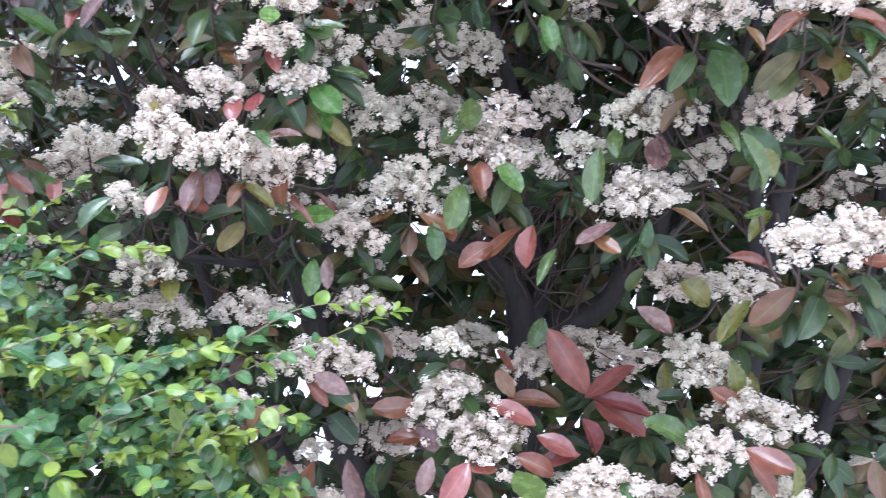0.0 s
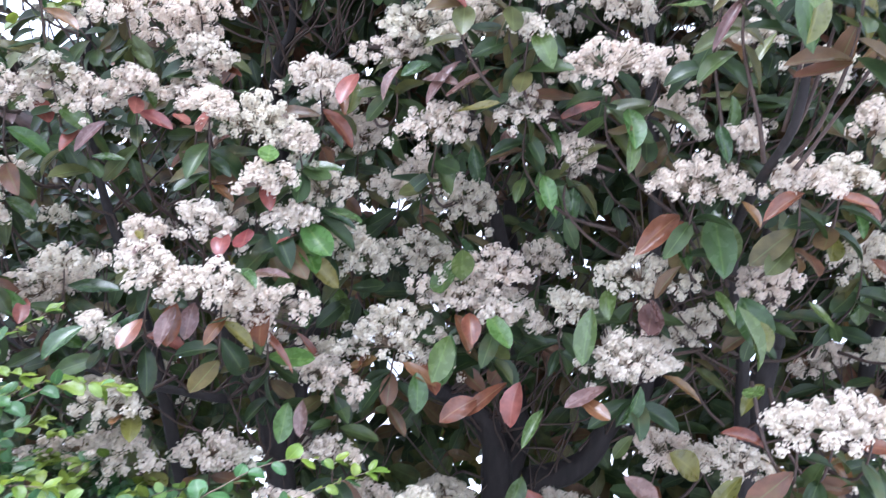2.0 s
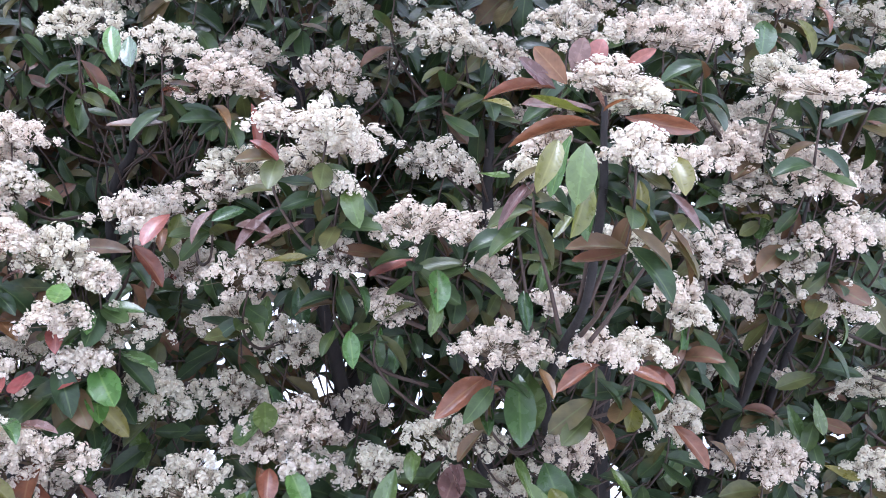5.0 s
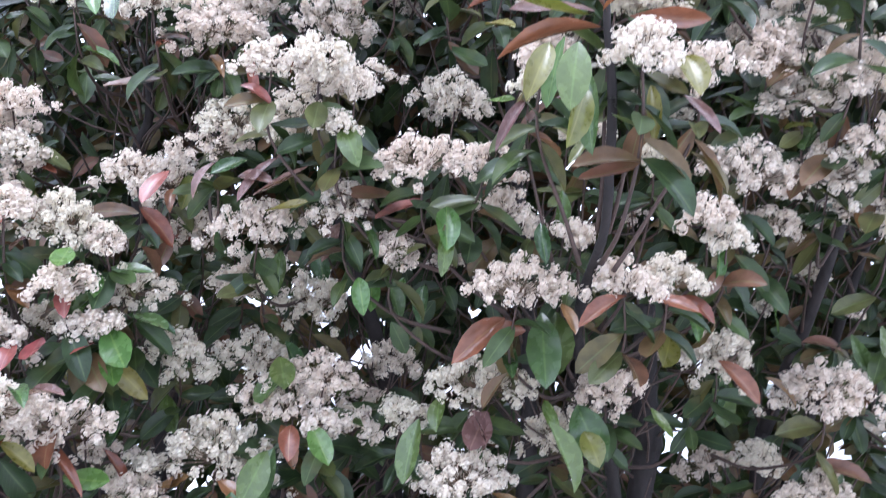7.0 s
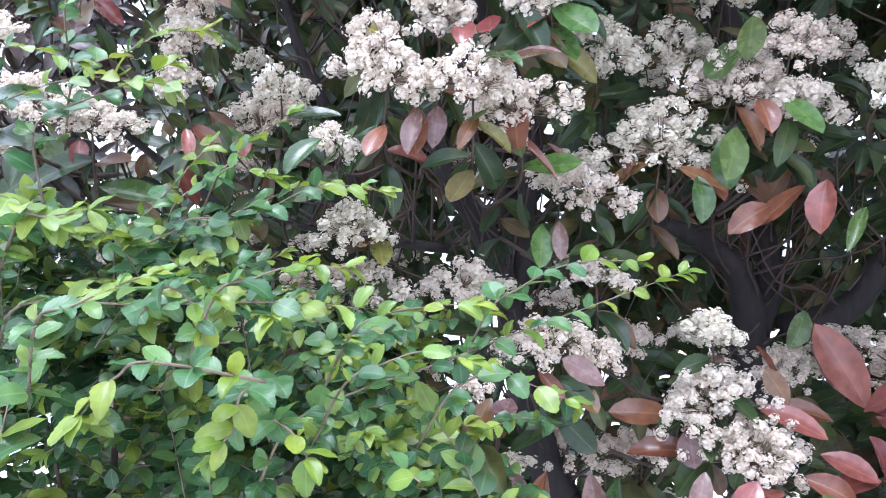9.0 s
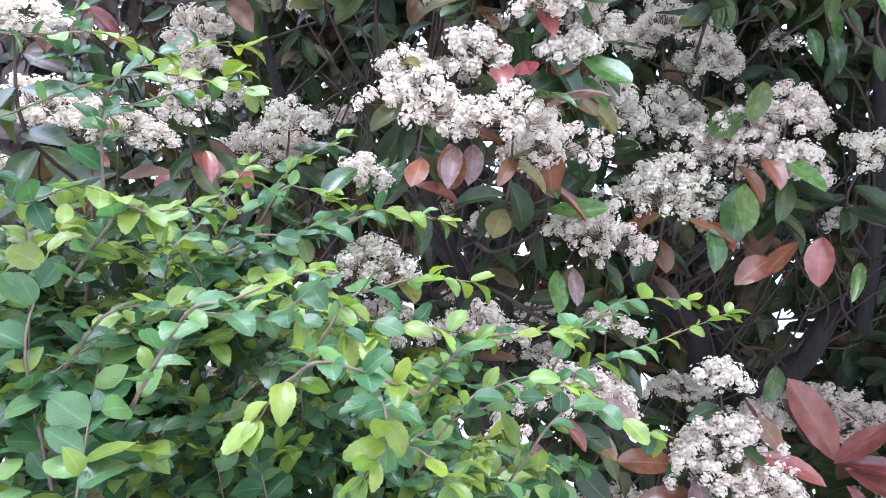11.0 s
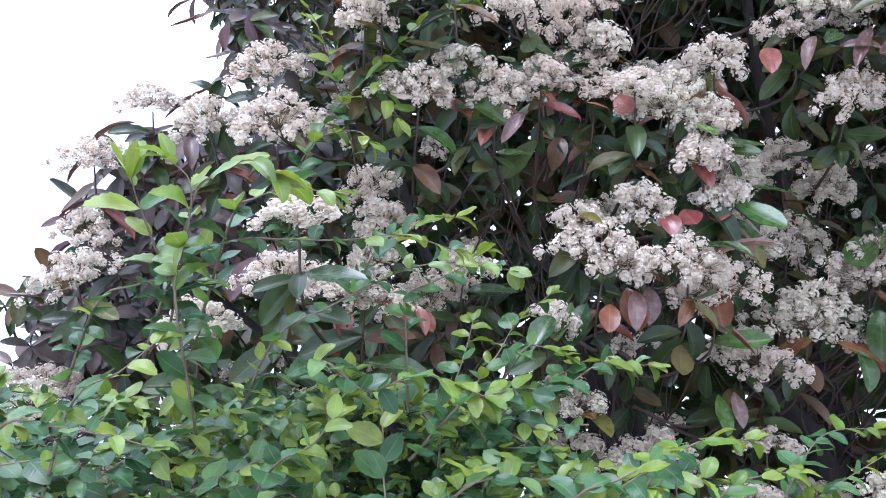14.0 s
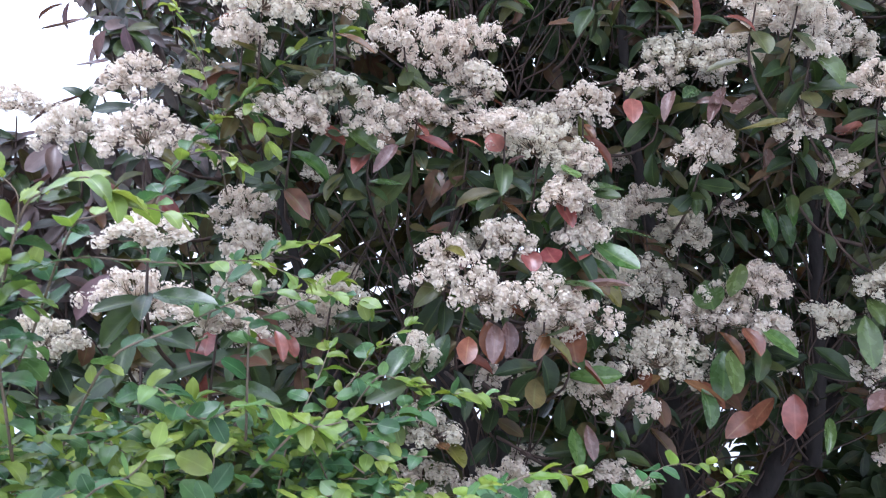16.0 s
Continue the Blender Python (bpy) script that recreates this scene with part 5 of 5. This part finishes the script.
sprig((-0.663, 1.200, 1.563), (-0.638, 1.220, 1.575), (-0.599, 1.230, 1.564))
sprig((-0.316, 1.200, 1.398), (-0.280, 1.240, 1.428), (-0.235, 1.280, 1.455), (-0.187, 1.310, 1.466), (-0.132, 1.330, 1.466))
sprig((-0.452, 1.100, 1.373), (-0.418, 1.120, 1.394), (-0.382, 1.140, 1.402), (-0.332, 1.160, 1.407))
sprig((-0.444, 1.050, 1.324), (-0.409, 1.080, 1.344), (-0.370, 1.100, 1.356), (-0.328, 1.120, 1.347))
sprig((-0.348, 1.120, 1.308), (-0.307, 1.160, 1.330), (-0.272, 1.180, 1.319), (-0.220, 1.200, 1.298))
sprig((-1.026, 1.380, 1.860), (-1.005, 1.390, 1.937), (-0.973, 1.400, 2.013), (-0.931, 1.400, 2.065), (-0.878, 1.410, 2.129), (-0.818, 1.410, 2.203), (-0.733, 1.410, 2.249))
sprig((-0.953, 1.420, 2.057), (-0.982, 1.430, 2.150), (-1.015, 1.430, 2.234), (-1.046, 1.430, 2.284))
sprig((-0.897, 1.400, 2.100), (-0.873, 1.390, 2.050), (-0.850, 1.390, 2.006))
sprig((-0.995, 1.380, 1.955), (-0.926, 1.370, 1.973), (-0.896, 1.370, 1.953))
sprig((-1.040, 0.930, 1.567), (-1.040, 0.920, 1.613), (-1.025, 0.900, 1.656), (-1.025, 0.890, 1.695), (-1.042, 0.880, 1.713))
sprig((-1.024, 0.900, 1.674), (-1.002, 0.900, 1.706), (-0.968, 0.900, 1.722), (-0.943, 0.900, 1.707))
sprig((-0.957, 1.020, 1.555), (-0.900, 1.040, 1.595), (-0.824, 1.060, 1.640), (-0.762, 1.080, 1.658), (-0.683, 1.100, 1.653))
sprig((-0.871, 1.200, 1.698), (-0.829, 1.250, 1.746), (-0.797, 1.280, 1.783), (-0.749, 1.300, 1.790))
sprig((-0.724, 1.200, 1.522), (-0.691, 1.250, 1.571), (-0.661, 1.280, 1.621), (-0.611, 1.300, 1.664))
sprig((-0.687, 1.150, 1.497), (-0.616, 1.200, 1.512), (-0.546, 1.240, 1.555), (-0.472, 1.280, 1.556))
sprig((-1.132, 0.950, 1.582), (-1.094, 0.950, 1.600), (-1.054, 0.950, 1.610), (-1.023, 0.950, 1.601))
sprig((-1.005, 0.980, 1.687), (-0.982, 0.980, 1.708), (-0.943, 1.000, 1.729), (-0.906, 1.020, 1.729))
sprig((-1.084, 0.950, 1.657), (-1.098, 0.940, 1.692), (-1.103, 0.930, 1.715))
sprig((-1.051, 0.950, 1.616), (-1.002, 0.980, 1.658), (-0.944, 1.000, 1.665), (-0.882, 1.020, 1.670), (-0.816, 1.030, 1.679), (-0.756, 1.040, 1.663))
sprig((-1.153, 0.850, 1.451), (-1.118, 0.860, 1.449), (-1.071, 0.870, 1.441), (-1.033, 0.880, 1.431))
sprig((-0.900, 1.000, 1.525), (-0.848, 0.980, 1.491), (-0.787, 0.970, 1.507), (-0.723, 0.960, 1.479))
sprig((-0.823, 0.980, 1.354), (-0.831, 1.000, 1.410), (-0.834, 1.020, 1.458), (-0.839, 1.050, 1.486))
sprig((-0.736, 0.950, 1.398), (-0.664, 1.000, 1.400), (-0.591, 1.040, 1.402), (-0.518, 1.080, 1.404), (-0.417, 1.150, 1.397))
sprig((-0.932, 0.920, 1.410), (-0.897, 0.930, 1.432), (-0.877, 0.940, 1.459))
sprig((-1.120, 0.900, 1.475), (-1.079, 0.900, 1.502), (-1.057, 0.920, 1.532))


def shrub_limb(*rows):
    pts = spline([Vector(r[:3]) for r in rows], 5)
    radii = np.interp(np.linspace(0, len(rows) - 1, len(pts)), range(len(rows)), [r[3] for r in rows])
    mesh_object("stem", *tube([p + noise.noise_vector(p * 8) * 0.006 - SHRUB_FOOT for p in pts], radii, 8), TWIG, shrub)


shrub_limb((-0.58, 1.36, 1.16, 0.0025), (-0.66, 1.38, 1.02, 0.004), (-0.8, 1.39, 0.7, 0.008), (-0.92, 1.27, -0.03, 0.015))
shrub_limb((-1.09, 1.63, 1.74, 0.0022), (-1.07, 1.62, 1.5, 0.0035), (-1.02, 1.56, 0.9, 0.008), (-0.96, 1.27, -0.03, 0.016))
shrub_limb((-1.20, 1.34, 1.46, 0.0022), (-1.17, 1.40, 1.2, 0.004), (-1.06, 1.39, 0.7, 0.009), (-0.97, 1.25, -0.03, 0.015))
shrub_limb((-0.92, 1.23, 1.27, 0.0022), (-0.93, 1.34, 1.0, 0.004), (-0.94, 1.36, 0.5, 0.008), (-0.95, 1.25, -0.03, 0.014))
shrub_limb((-1.30, 1.20, 1.32, 0.0025), (-1.25, 1.32, 1.1, 0.005), (-1.1, 1.36, 0.5, 0.009), (-0.98, 1.27, -0.03, 0.015))
shrub_limb((-0.78, 1.56, 1.4, 0.0022), (-0.82, 1.56, 1.1, 0.004), (-0.9, 1.44, 0.5, 0.009), (-0.94, 1.29, -0.03, 0.015))


def shrub_top(x, y):
    """The height to which the shrub is closed."""
    top = 1.50 if x < -0.75 else 1.50 - 0.62 * (x + 0.75)
    return top + 0.10 * (y - 1.0) + 0.05 * noise.noise(Vector((x * 4, y * 4, 1)))


def fill_shrub():
    """Short leafy twigs through the body of the shrub."""
    r = random.Random(17)
    for k in range(2000):
        x = r.uniform(-1.75, -0.42) if r.random() < 0.9 else r.uniform(-0.5, -0.25)
        y = r.uniform(1.0 if x > -1.2 else 0.9, 1.52)
        if (abs(x + 1.02) / 0.82) ** 3 + (abs(y - 1.16) / 0.40) ** 3 > 1.0:
            continue
        top = shrub_top(x, y)
        z = top - abs(r.gauss(0, 0.2)) if r.random() < 0.6 else r.uniform(0.45, top)
        if z < 0.45:
            continue
        if k > 1650:
            # the shaded depth of the shrub
            y, z = r.uniform(1.16, 1.5), r.uniform(0.85, 1.3)
        elif z < 1.37 and y < 1.18 and r.random() < 0.92:
            continue
        p = Vector((x, y, z))
        if k <= 1650 and noise.noise(p * 6.5) < -0.04:
            continue
        way = Vector((r.uniform(-0.5, 0.9), r.uniform(-0.8, 0.4), r.uniform(-0.2, 0.65))).normalized()
        length = r.uniform(0.08, 0.19)
        line = spline([p - way * length, p - way * length * 0.45 + Vector((0, 0, 0.012)), p], 4)
        verts, faces = tube([q - SHRUB_FOOT for q in line], np.linspace(0.0012, 0.0006, len(line)), 4)
        small_twigs.add(verts, faces)
        leafy(line, 0.93 if z < top - 0.10 else 0.78, 0.0125, r.uniform(0.68, 1.02), False, r)


fill_shrub()
tagged(mesh_object("leaf_mass", small_heap.verts, small_heap.faces, SHRUB_SHADED_MASS, shrub, small_heap.uvs), "small mid-green leaves, darkened for inner shade, yellower at the tips", kind="stuff")
tagged(mesh_object("leaf_mass", young_heap.verts, young_heap.faces, YOUNG_MASS, shrub, young_heap.uvs), "yellow-green young leaves at the twig ends", kind="stuff")
tagged(mesh_object("twig_mass", small_twigs.verts, small_twigs.faces, SHRUB_TWIG, shrub), "thin pale brown twigs", kind="stuff")
